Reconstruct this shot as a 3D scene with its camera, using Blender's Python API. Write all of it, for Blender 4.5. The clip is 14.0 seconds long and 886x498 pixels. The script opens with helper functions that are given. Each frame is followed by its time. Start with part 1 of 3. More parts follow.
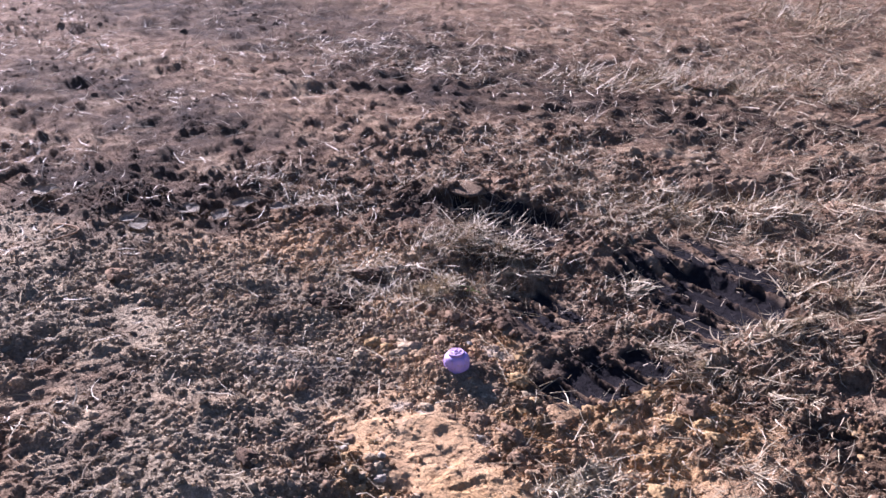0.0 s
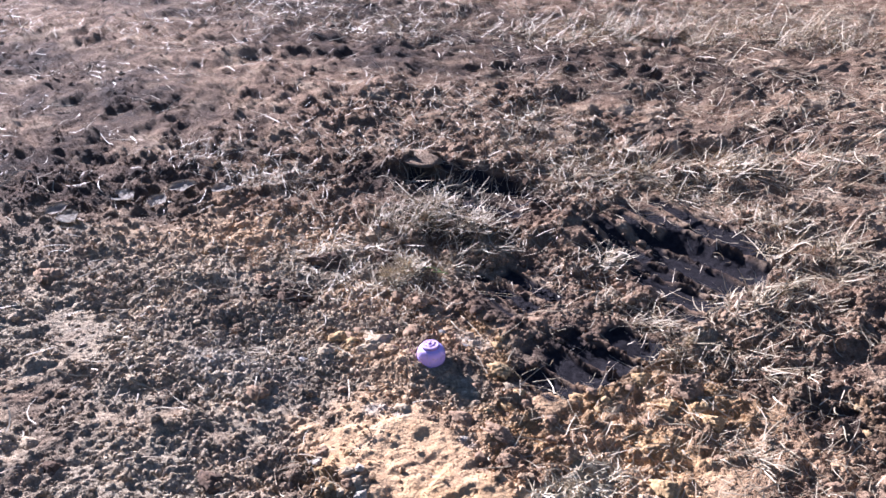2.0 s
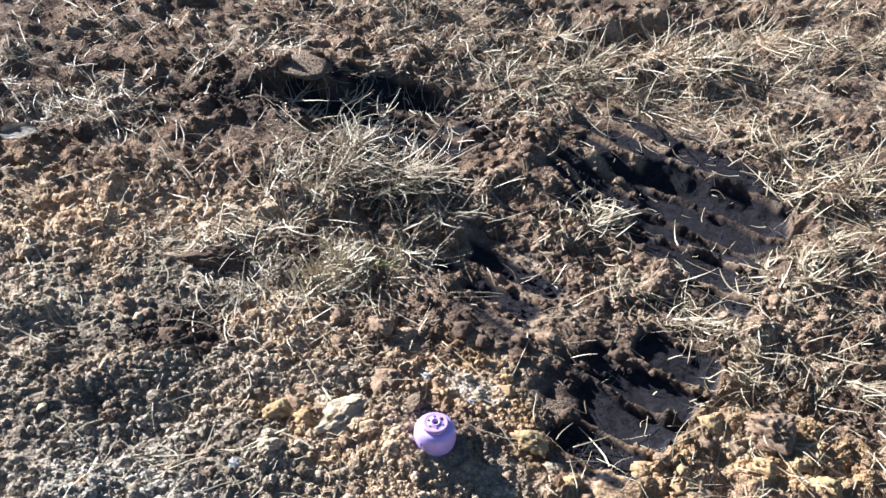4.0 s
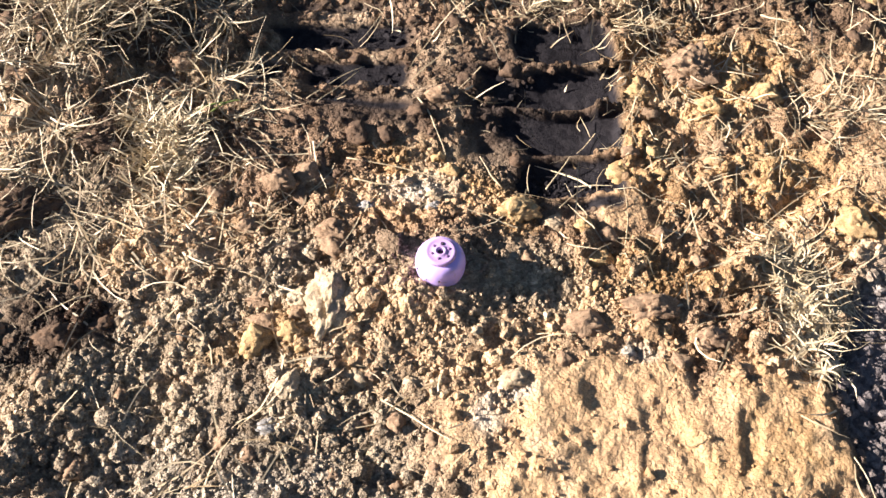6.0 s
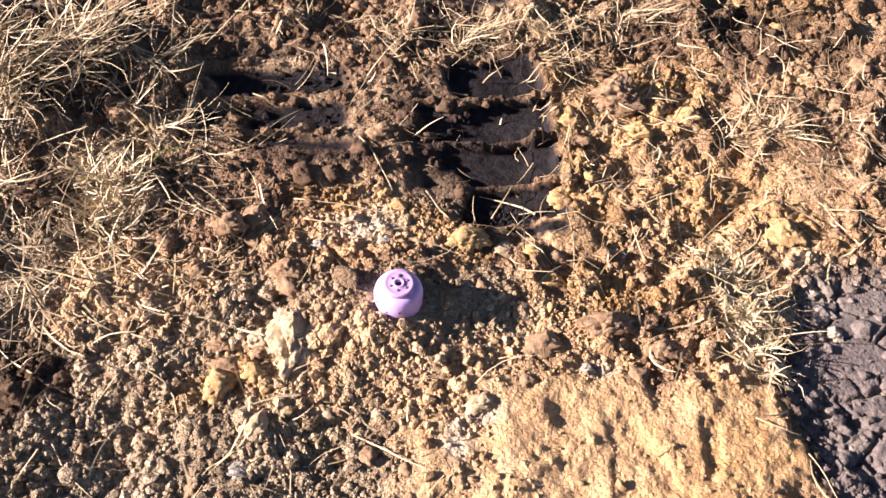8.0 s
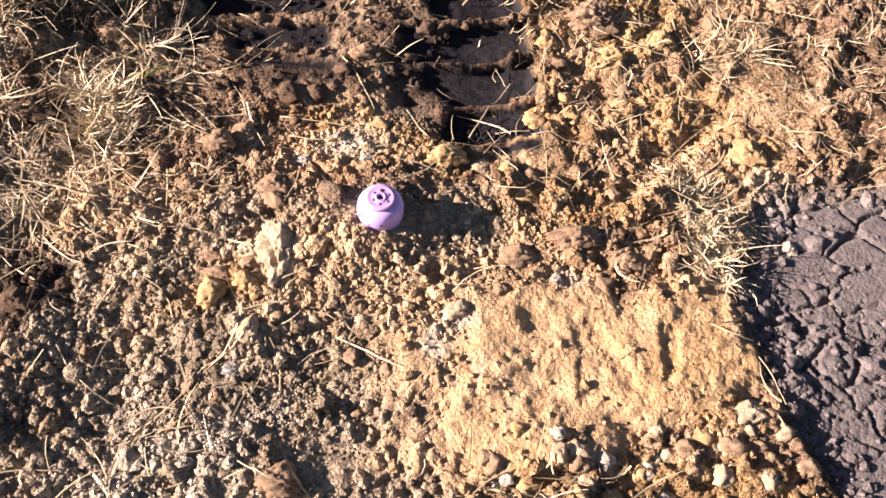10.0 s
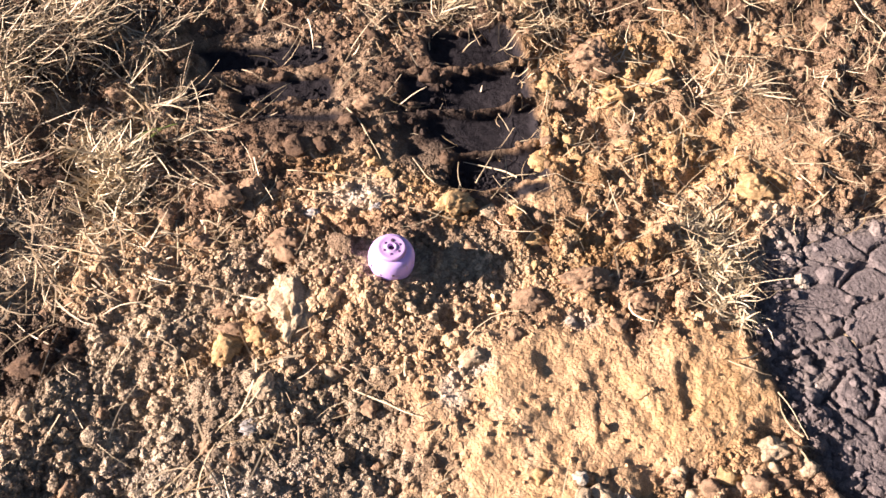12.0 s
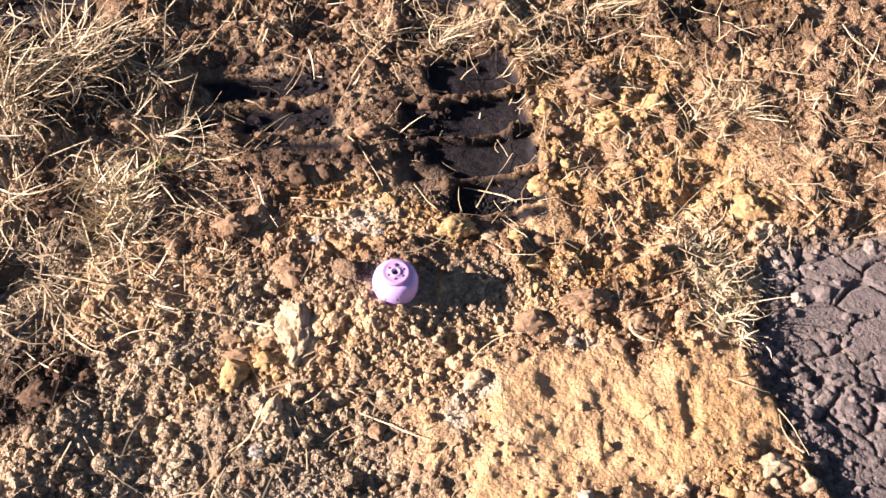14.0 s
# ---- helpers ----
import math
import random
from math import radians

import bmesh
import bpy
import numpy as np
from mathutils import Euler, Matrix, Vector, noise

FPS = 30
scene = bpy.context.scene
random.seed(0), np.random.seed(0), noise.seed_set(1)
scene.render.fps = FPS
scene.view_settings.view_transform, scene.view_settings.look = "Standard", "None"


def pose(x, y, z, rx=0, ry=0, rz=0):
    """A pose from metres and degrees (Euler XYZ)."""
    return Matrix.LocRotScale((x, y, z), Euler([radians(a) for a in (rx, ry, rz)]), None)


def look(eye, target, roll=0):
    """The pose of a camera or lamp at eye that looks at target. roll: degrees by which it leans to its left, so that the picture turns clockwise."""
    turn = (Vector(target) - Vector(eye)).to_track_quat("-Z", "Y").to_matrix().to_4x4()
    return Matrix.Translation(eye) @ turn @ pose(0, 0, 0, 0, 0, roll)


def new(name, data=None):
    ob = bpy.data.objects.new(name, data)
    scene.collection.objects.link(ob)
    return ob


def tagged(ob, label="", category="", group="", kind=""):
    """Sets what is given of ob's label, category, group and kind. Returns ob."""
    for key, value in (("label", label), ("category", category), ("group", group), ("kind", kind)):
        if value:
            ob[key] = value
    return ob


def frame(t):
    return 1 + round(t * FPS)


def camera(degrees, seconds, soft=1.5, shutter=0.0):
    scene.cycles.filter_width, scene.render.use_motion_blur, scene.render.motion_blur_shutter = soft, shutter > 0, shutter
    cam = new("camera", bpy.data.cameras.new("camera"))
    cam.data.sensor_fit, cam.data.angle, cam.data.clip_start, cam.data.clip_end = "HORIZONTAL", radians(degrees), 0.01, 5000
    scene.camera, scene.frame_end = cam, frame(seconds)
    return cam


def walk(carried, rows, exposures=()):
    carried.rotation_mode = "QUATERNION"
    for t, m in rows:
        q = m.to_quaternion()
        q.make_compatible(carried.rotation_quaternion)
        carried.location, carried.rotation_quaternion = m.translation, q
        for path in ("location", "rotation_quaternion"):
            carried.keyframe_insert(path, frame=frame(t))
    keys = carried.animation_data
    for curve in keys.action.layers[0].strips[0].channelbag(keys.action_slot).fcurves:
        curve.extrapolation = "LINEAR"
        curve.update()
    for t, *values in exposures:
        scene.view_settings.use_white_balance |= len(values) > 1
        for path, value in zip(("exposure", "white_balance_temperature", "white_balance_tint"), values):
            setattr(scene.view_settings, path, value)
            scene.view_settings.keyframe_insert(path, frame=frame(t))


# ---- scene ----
cam = camera(49.7, 14.0, soft=1.5)
PATH = [
    (0, (2.086, -1.272, 1.561), (0.523, -0.361, 0.709), 1.7),
    (0.5, (2.068, -1.266, 1.565), (0.542, -0.333, 0.67), 1.5),
    (1, (2.039, -1.286, 1.575), (0.562, -0.32, 0.634), 1.6),
    (1.5, (1.961, -1.273, 1.562), (0.507, -0.287, 0.604), 1.3),
    (2, (1.824, -1.214, 1.526), (0.366, -0.213, 0.592), 0.6),
    (2.2, (1.746, -1.204, 1.531), (0.307, -0.187, 0.585), 0.9),
    (4.3, (0.562, -0.907, 1.365), (-0.27, 0.371, 0.071), 6.8),
    (4.5, (0.502, -0.898, 1.342), (-0.247, 0.402, 0.019), 6.3),
    (5, (0.307, -0.857, 1.329), (-0.158, 0.433, -0.127), 6.3),
    (5.5, (0.11, -0.803, 1.315), (-0.071, 0.391, -0.28), 6.8),
    (6, (0.027, -0.819, 1.278), (-0.004, 0.31, -0.373), 4.1),
    (6.5, (-0.025, -0.821, 1.267), (0.048, 0.302, -0.387), 4.4),
    (7, (-0.045, -0.827, 1.254), (0.081, 0.364, -0.347), 6.1),
    (7.2, (-0.047, -0.825, 1.246), (0.083, 0.391, -0.337), 6.2),
    (9.3, (-0.043, -0.918, 1.347), (0.145, 0.265, -0.255), 9.8),
    (9.5, (-0.043, -0.918, 1.346), (0.146, 0.23, -0.281), 10.0),
    (10, (-0.049, -0.919, 1.345), (0.148, 0.162, -0.326), 10.5),
    (10.5, (-0.053, -0.922, 1.343), (0.145, 0.147, -0.336), 10.2),
    (11, (-0.057, -0.915, 1.347), (0.139, 0.176, -0.318), 9.3),
    (11.5, (-0.059, -0.906, 1.353), (0.133, 0.21, -0.295), 8.3),
    (12, (-0.068, -0.905, 1.352), (0.127, 0.242, -0.275), 7.6),
    (12.5, (-0.077, -0.907, 1.348), (0.123, 0.262, -0.263), 7.0),
    (13, (-0.086, -0.905, 1.346), (0.122, 0.272, -0.257), 6.9),
    (13.5, (-0.083, -0.907, 1.35), (0.122, 0.273, -0.251), 6.7),
    (14, (-0.084, -0.923, 1.372), (0.122, 0.267, -0.222), 6.9),
]
walk(cam, [(t, look(eye, target, roll)) for t, eye, target, roll in PATH],
     exposures=[(0.0, 1.52, 4880, 32), (1.5, 1.87, 4750, 25), (2.2, 1.88, 4680, 23), (4.3, 1.78, 4650, 8), (5.2, 1.73, 4900, 8), (5.6, 1.75, 5150, 10), (6.2, 1.8, 5700, 15), (7.0, 1.76, 5850, 21), (9.5, 1.7, 5950, 25), (14.0, 1.7, 5950, 25)])

# ---- world, sun, exposure ----
SUN_EL, SUN_AZ = radians(21.5), math.atan2(-0.06, -1.0)
sun_dir = Vector((math.cos(SUN_EL) * math.cos(SUN_AZ), math.cos(SUN_EL) * math.sin(SUN_AZ), math.sin(SUN_EL)))
world = bpy.data.worlds.new("sky")
scene.world = world
world.use_nodes = True
sky = world.node_tree.nodes.new("ShaderNodeTexSky")
sky.sky_type, sky.sun_disc = "NISHITA", False
sky.sun_elevation, sky.sun_rotation = SUN_EL, math.pi / 2 - SUN_AZ
back = world.node_tree.nodes["Background"]
back.inputs["Strength"].default_value = 0.024
world.node_tree.links.new(sky.outputs[0], back.inputs["Color"])
sun = new("sun", bpy.data.lights.new("sun", "SUN"))
sun.data.energy, sun.data.angle, sun.data.color = 5.0, radians(0.6), (1.0, 0.84, 0.66)
sun.matrix_world = look(sun_dir * 20, (0, 0, 0))

# ---- numeric helpers ----
rng = np.random.default_rng(7)
TABLE = rng.random((64, 64))
TABLE2 = rng.random((64, 64))
TABLE3 = rng.random((64, 64))


def vnoise(x, y, s):
    """Smooth value noise, about -1 to 1, with features of size s."""
    u, v = x / s + 1000.3, y / s + 1000.7
    i, j = np.floor(u).astype(int), np.floor(v).astype(int)
    f, g = u - i, v - j
    f, g = f * f * (3 - 2 * f), g * g * (3 - 2 * g)
    a, b = i % 64, j % 64
    c, d = (i + 1) % 64, (j + 1) % 64
    low = TABLE[a, b] * (1 - f) + TABLE[c, b] * f
    high = TABLE[a, d] * (1 - f) + TABLE[c, d] * f
    return 2 * (low * (1 - g) + high * g) - 1


def fbm(x, y, s, octaves=4, gain=0.55):
    total, a = 0.0, 1.0
    for k in range(octaves):
        total = total + a * vnoise(x + 3.7 * k, y - 5.1 * k, s)
        a, s = a * gain, s * 0.47
    return total


def lumps(x, y, s, fill=0.75):
    """Height of rounded lumps of about size s, strewn on a jittered grid."""
    u, v = x / s + 500.0, y / s + 500.0
    i, j = np.floor(u).astype(int), np.floor(v).astype(int)
    best = np.zeros_like(u)
    for di in (-1, 0, 1):
        for dj in (-1, 0, 1):
            a, b = (i + di) % 64, (j + dj) % 64
            px, py = i + di + 0.1 + 0.8 * TABLE[a, b], j + dj + 0.1 + 0.8 * TABLE2[a, b]
            r = (0.25 + 0.5 * TABLE3[a, b]) * (TABLE3[b, a] < fill)
            d = (u - px) ** 2 + (v - py) ** 2
            best = np.maximum(best, np.sqrt(np.clip(r * r - d, 0, None)))
    return best * s


def facets(x, y, s, gap=0.22):
    """Height of broken, tilted clods of about size s with crevices between them."""
    u, v = x / s + 700.0, y / s + 700.0
    i, j = np.floor(u).astype(int), np.floor(v).astype(int)
    first, second, top = np.full_like(u, 9.0), np.full_like(u, 9.0), np.zeros_like(u)
    for di in (-1, 0, 1):
        for dj in (-1, 0, 1):
            a, b = (i + di) % 64, (j + dj) % 64
            du, dv = u - i - di - TABLE3[a, b], v - j - dj - TABLE[b, a]
            d = np.hypot(du, dv)
            h = 0.75 * TABLE2[a, b] + (TABLE[a, b] - 0.5) * 1.1 * du + (TABLE3[b, a] - 0.5) * 1.1 * dv - 0.35 * d * d
            near = d < first
            second = np.where(near, first, np.minimum(second, d))
            top = np.where(near, h, top)
            first = np.minimum(first, d)
    return s * (top * step(0.0, gap, second - first))


def step(a, b, x):
    t = np.clip((x - a) / (b - a), 0, 1)
    return t * t * (3 - 2 * t)


def spot(x, y, cx, cy, rx, ry, turn=0.0, edge=0.35, warp=0.25):
    """1 inside an uneven ellipse, 0 outside."""
    c, s = math.cos(radians(turn)), math.sin(radians(turn))
    u, v = ((x - cx) * c + (y - cy) * s) / rx, (-(x - cx) * s + (y - cy) * c) / ry
    d = np.sqrt(u * u + v * v) + warp * fbm(x, y, 0.35 * min(rx, ry) + 0.02, 3)
    return 1 - step(1 - edge, 1 + edge, d)


def spots(x, y, rows, **more):
    total = np.zeros_like(x)
    for row in rows:
        total = np.maximum(total, spot(x, y, *row, **more))
    return total


# ---- the lie of the land ----
SMOOTH_CLAY = [(0.38, -0.24, 0.32, 0.15, 6), (0.20, -0.36, 0.18, 0.08, 20), (0.30, 0.18, 0.045, 0.055, 0)]
# firm slabs of brown soil, smooth on top
SLABS = [(0.36, 0.00, 0.09, 0.05, 10), (0.79, 0.38, 0.075, 0.085, 20), (0.74, 0.15, 0.12, 0.03, -12), (-0.60, 0.00, 0.09, 0.03, 40), (-0.68, 0.20, 0.10, 0.04, 35)]
# hollows pressed into the clay: x, y, half length, half width, turn, depth
HOLLOWS = [(0.305, -0.10, 0.035, 0.022, 15, 0.0067), (0.255, -0.185, 0.030, 0.026, 0, 0.0055), (0.475, -0.235, 0.050, 0.013, 80, 0.0067),
           (0.385, -0.255, 0.060, 0.014, 115, 0.0050), (0.335, -0.355, 0.085, 0.042, -25, 0.0059), (0.13, -0.27, 0.030, 0.020, 30, 0.0042),
           (0.19, -0.33, 0.035, 0.020, 50, 0.0042), (0.42, -0.16, 0.040, 0.020, 10, 0.0034), (0.34, -0.20, 0.030, 0.016, 60, 0.0034)]
OCHRE = [(0.40, -0.46, 0.28, 0.06, 0), (0.50, -0.24, 0.13, 0.11, 0), (0.50, 0.56, 0.20, 0.13, 20), (0.70, 0.22, 0.10, 0.07, 0), (0.36, 0.20, 0.07, 0.22, 5),
         (0.13, 0.14, 0.05, 0.04, 0), (-0.04, 0.22, 0.16, 0.05, -15), (-0.27, -0.15, 0.08, 0.05, 30), 
         (0.36, 0.04, 0.12, 0.06, 0), (0.60, 0.30, 0.12, 0.10, 0), (0.85, 0.85, 0.15, 0.10, 30)]
GREY_CRUMB = [(-0.30, -0.20, 0.34, 0.26, 0), (-0.55, -0.60, 0.75, 0.34, 25), (-0.02, 0.20, 0.12, 0.06, 0), (0.10, -0.85, 0.5, 0.28, 10),
              (-0.02, -0.08, 0.20, 0.13, 0), (0.17, 0.0, 0.10, 0.08, 0), (-1.3, -1.2, 0.9, 0.6, 20), (-0.95, -0.30, 0.55, 0.30, 30), (-0.75, 0.02, 0.3, 0.2, 20)]
PALE_DUST = [(-0.39, -0.44, 0.19, 0.10, 20), (0.085, -0.245, 0.028, 0.035, 0), (-0.24, -0.40, 0.13, 0.06, 10), (0.32, -0.10, 0.03, 0.02, 0),
             (0.14, -0.18, 0.03, 0.02, 0), (-0.05, 0.17, 0.06, 0.03, 0)]
# dark soil, with shade of basins, prints and straw painted in as well
DARK_AND_SHADED = [(-0.57, -0.15, 0.10, 0.07, 20), (-1.35, 2.45, 0.6, 0.16, 62), (-2.3, 1.75, 0.8, 0.3, 60), (-0.75, 2.25, 0.5, 0.10, 62), (-1.0, 0.62, 0.4, 0.2, 30), (-3.2, -0.3, 1.5, 0.5, 20), (-5.0, 1.2, 2.5, 0.9, 25), (-0.70, 0.50, 0.24, 0.18, 20), (-0.55, 0.19, 0.08, 0.05, 0), (0.16, 0.38, 0.13, 0.18, -12), (-0.02, 1.12, 0.26, 0.20, 10), (-0.92, 0.82, 0.26, 0.16, 25),
            (-1.85, -0.45, 0.7, 0.36, 30), (-0.15, 0.36, 0.12, 0.05, 0), (-2.6, 1.7, 1.3, 0.45, 35),
            (-1.6, 2.6, 0.9, 0.25, 40), (0.80, 0.75, 0.22, 0.10, 0)]
TAN = [(0.33, -0.06, 0.16, 0.06, 0), (-0.45, 0.04, 0.16, 0.08, 20), (0.10, -0.12, 0.16, 0.08, 0), (-1.1, -0.12, 0.5, 0.2, 40), (0.58, 0.22, 0.34, 0.26, 10), (0.45, 0.50, 0.22, 0.14, 20), (-0.05, -0.10, 0.16, 0.10, 0), (-0.05, 0.16, 0.2, 0.07, 0), (0.85, 0.70, 0.20, 0.15, 30)]
STRAW_BED = [(-0.72, 0.06, 0.20, 0.12, 20), (-0.46, 0.07, 0.16, 0.09, 20), (-1.6, 0.15, 0.3, 0.15, 30), (-0.68, 0.50, 0.22, 0.17, 20), (-0.52, 0.22, 0.13, 0.10, 0), (-0.85, 0.95, 0.4, 0.10, 30), (0.60, 0.04, 0.07, 0.12, 15),
             (0.22, 0.72, 0.22, 0.07, 15), (0.14, 1.50, 0.40, 0.14, 20), (-0.60, 1.45, 0.55, 0.2, 25), (-0.95, 2.6, 0.9, 0.4, 40),
             (-2.6, 4.0, 1.5, 0.7, 40), (-3.3, 1.8, 1.0, 0.5, 30), (0.3, 2.3, 0.8, 0.5, 20), (-1.6, 1.3, 0.6, 0.25, 30),
             (-2.0, 3.2, 1.15, 0.42, 62), (-0.42, 1.95, 0.75, 0.22, 62), (-3.4, 5.6, 1.1, 0.6, 60), (-1.9, 1.9, 0.5, 0.12, 60), (-0.95, 2.9, 0.6, 0.2, 62)]

# low banks and the wheel-pressed basins beside them: x, y, half length, half width, turn, height
BANKS = [(-0.70, 0.44, 0.22, 0.16, 20, 0.045), (-0.42, 0.26, 0.20, 0.12, 10, 0.022), (-0.20, 0.31, 0.14, 0.07, 0, 0.018), (-0.42, 0.92, 0.14, 0.10, 30, 0.030),
         (-1.28, 0.68, 0.16, 0.12, 40, 0.030), (0.26, 0.98, 0.10, 0.12, 20, 0.020)]
BASINS = [(-0.10, 1.12, 0.34, 0.15, 27, 0.042), (-0.96, 0.83, 0.26, 0.11, 45, 0.042), (0.14, 0.37, 0.12, 0.16, 0, 0.010), (-0.58, 1.97, 0.42, 0.11, 60, 0.040),
          (-0.08, 0.74, 0.10, 0.07, 20, 0.025)]


def rut_edge(y):
    """x of the bank over the wheel rut."""
    return 0.622 + 0.018 * np.sin(y * 11 + 0.6) + 0.10 * np.clip(-0.2 - y, 0, 1) + 0.02 * vnoise(y, y * 0 + 2, 0.16) + 0.02 * vnoise(y, y * 0 + 9, 0.05)


def in_rut(x, y):
    e = rut_edge(y)
    return step(e + 0.005, e + 0.045, x) * (1 - step(0.07, 0.17, y + 0.03 * vnoise(x, y, 0.1))) * (1 - step(1.02, 1.12, x + 0.03 * vnoise(x, y, 0.13))) * step(-2.3, -1.5, y)


def tread(x, y):
    """Depth (0 to 1) of the lug prints that the tyre left, and the strip that it ran over."""
    right = 0.308 - 0.22 * np.clip(y - 0.55, 0, None) + 0.018 * vnoise(x, y, 0.07) + 0.008 * vnoise(x, y, 0.025)
    u = right - x
    along = step(0.165, 0.21, y) * (1 - step(1.36, 1.46, y)) * (1 - 0.8 * step(0.60, 0.66, y) * (1 - step(0.80, 0.90, y)))
    wob = 0.012 * vnoise(x, y, 0.10) + 0.005 * vnoise(x, y, 0.03)
    a = (y + 0.17 * u + 0.6 * wob - 0.328) / 0.113
    print_a = step(0.0, 0.10, a % 1.0) * (1 - step(0.86, 0.94, a % 1.0))
    in_a = step(0.0, 0.016, u) * (1 - step(0.17, 0.24, u - 0.20 * step(0.82, 0.92, y) + 0.04 * vnoise(x, y, 0.07)))
    b = (y + 0.06 * (u - 0.4) + wob - 0.415) / 0.100
    print_b = step(0.04, 0.22, b % 1.0) * (1 - step(0.70, 0.84, b % 1.0))
    in_b = step(0.37, 0.42, u) * (1 - step(0.60, 0.68, u + 0.05 * vnoise(x, y, 0.07))) * step(0.33, 0.38, y)
    far = spot(x, y, -0.92, 0.82, 0.28, 0.17, 25)
    c = (y - 0.5 * x + wob) / 0.15
    print_c = step(0.1, 0.4, c % 1.0) * (1 - step(0.8, 0.95, c % 1.0)) * far
    deep = np.maximum(np.maximum(print_a * in_a, 0.5 * print_b * in_b) * along, 0.8 * print_c)
    strip = np.maximum(step(0.035, 0.07, u) * (1 - step(0.66, 0.74, u)) * along, far)
    return deep, strip


def cracks(x, y, s=0.095):
    """1 along the drying cracks between plates of mud, 0 on the plates."""
    x, y = x + 0.012 * vnoise(x, y, 0.05) + 0.006 * vnoise(x, y, 0.02), y + 0.012 * vnoise(y, x, 0.05) + 0.006 * vnoise(y, x, 0.02)
    u, v = x / s + 300, y / (0.8 * s) + 300
    i, j = np.floor(u).astype(int), np.floor(v).astype(int)
    first, second = np.full_like(u, 9.0), np.full_like(u, 9.0)
    for di in (-1, 0, 1):
        for dj in (-1, 0, 1):
            a, b = (i + di) % 64, (j + dj) % 64
            d = np.hypot(u - i - di - TABLE2[a, b], v - j - dj - TABLE[b, a])
            second = np.where(d < first, first, np.minimum(second, d))
            first = np.minimum(first, d)
    return (1 - step(0.03, 0.085, second - first)) * step(-0.7, -0.1, fbm(x, y, 0.12, 2))


def fine_earth(x, y):
    """1 where the soil has fallen apart to fine earth, with few clods on it."""
    return step(0.25, 0.65, fbm(x + 8, y - 3, 0.20, 3))


def height(x, y, cell=0.005):
    """Height of the ground, with the small relief left out where the mesh is too coarse for it."""
    clay = spots(x, y, SMOOTH_CLAY)
    rut = in_rut(x, y)
    deep, strip = tread(x, y)
    slab = spots(x, y, SLABS)
    crumbly = spots(x, y, GREY_CRUMB, edge=0.6)
    calm = np.clip(1 - 0.12 * spots(x, y, TAN) - 0.80 * clay - 0.72 * slab - 0.95 * rut - 0.72 * strip - 0.9 * deep, 0.03, 1) * (1 - 0.6 * fine_earth(x, y))
    wx = x + 0.012 * vnoise(x, y, 0.03) + 0.005 * vnoise(x, y, 0.011)
    wy = y + 0.012 * vnoise(y, x, 0.035) + 0.005 * vnoise(y, x, 0.012)
    h = 0.022 * fbm(x, y, 0.9, 2) + 0.03 * fbm(x, y, 5.0, 2)
    near = np.exp(-(x * x + y * y) / 0.09)
    h = h * (1 - near) + 0.031 * np.exp(-(x * x + y * y) / 0.014)
    for cx, cy, rx, ry, turn, rise in BANKS:
        h = h + rise * spot(x, y, cx, cy, rx, ry, turn, 0.7, 0.15)
    for cx, cy, rx, ry, turn, depth in BASINS:
        h = h - depth * spot(x, y, cx, cy, rx, ry, turn, 0.28, 0.12)
    keep = [np.clip(1.6 - cell * k, 0, 1) for k in (8, 16, 40, 80, 160)]
    far = step(1.3, 2.8, np.hypot(x, y))
    rough = (1 - 0.25 * far) * (0.55 + 0.45 * np.clip(fbm(x, y, 0.45, 2) + 0.3, -1, 1))
    brown = (1 - 0.85 * crumbly) * (1 - 0.8 * np.maximum(clay, slab))
    h = h + calm * rough * (0.022 * fbm(wx, wy, 0.16, 2) * keep[0] + 0.30 * facets(wx, wy, 0.075, 0.14) * keep[1] * (1 - 0.8 * near) * brown)
    h = h + calm * (0.024 * (1 - 0.3 * far) * np.abs(fbm(wx + 3, wy, 0.085, 3)) * brown * keep[1] - 0.008 * brown)
    h = h + calm * (0.36 * facets(wx + 5, wy, 0.034, 0.14) * keep[2] * (0.25 + 0.75 * brown) + 0.40 * facets(wx, wy + 7, 0.018, 0.25) * keep[3])
    # ridges of turned soil far out, too large to vanish with the coarser sheet
    h = h + far * (0.10 * facets(x + 2, y, 0.24, 0.3) + 0.022 * np.abs(fbm(x, y, 0.35, 2))) * np.clip(1.6 - cell * 6, 0, 1)
    h = h + clay * (0.0045 * np.abs(fbm(x, y, 0.035, 4)) + 0.006 * fbm(x, y, 0.16, 2)) * keep[2]
    h = h + (0.35 + 0.65 * calm) * (1 - 0.7 * clay) * (1 - 0.85 * rut) * (1 - 0.6 * deep) * (0.40 * lumps(wx - 4, wy + 2, 0.013, 0.75) * keep[4] + 0.0055 * fbm(x, y, 0.035, 5) * keep[3])
    h = h - 0.012 * rut * cracks(x, y, 0.080) - 0.007 * rut * cracks(x + 3, y, 0.045) * step(-0.02, -0.10, y)
    h = h + rut * step(0.0, -0.08, y) * 0.0020 * np.abs(fbm(wx, wy, 0.020, 3))
    # the smooth clay lies higher and breaks off at the rut
    h = h + 0.018 * clay + 0.014 * slab * (1 - rut) + 0.006 * spot(x, y, 0.54, -0.2, 0.11, 0.2, 0) * (1 - rut)
    for cx, cy, rx, ry, turn, depth in HOLLOWS:
        h = h - depth * spot(x, y, cx, cy, rx, ry, turn, 0.5, 0.35)
    h = h + rut * 0.003 * fbm(x, y, 0.2, 2) - 0.010 * rut
    h = h - 0.004 * strip - 0.016 * deep
    return h


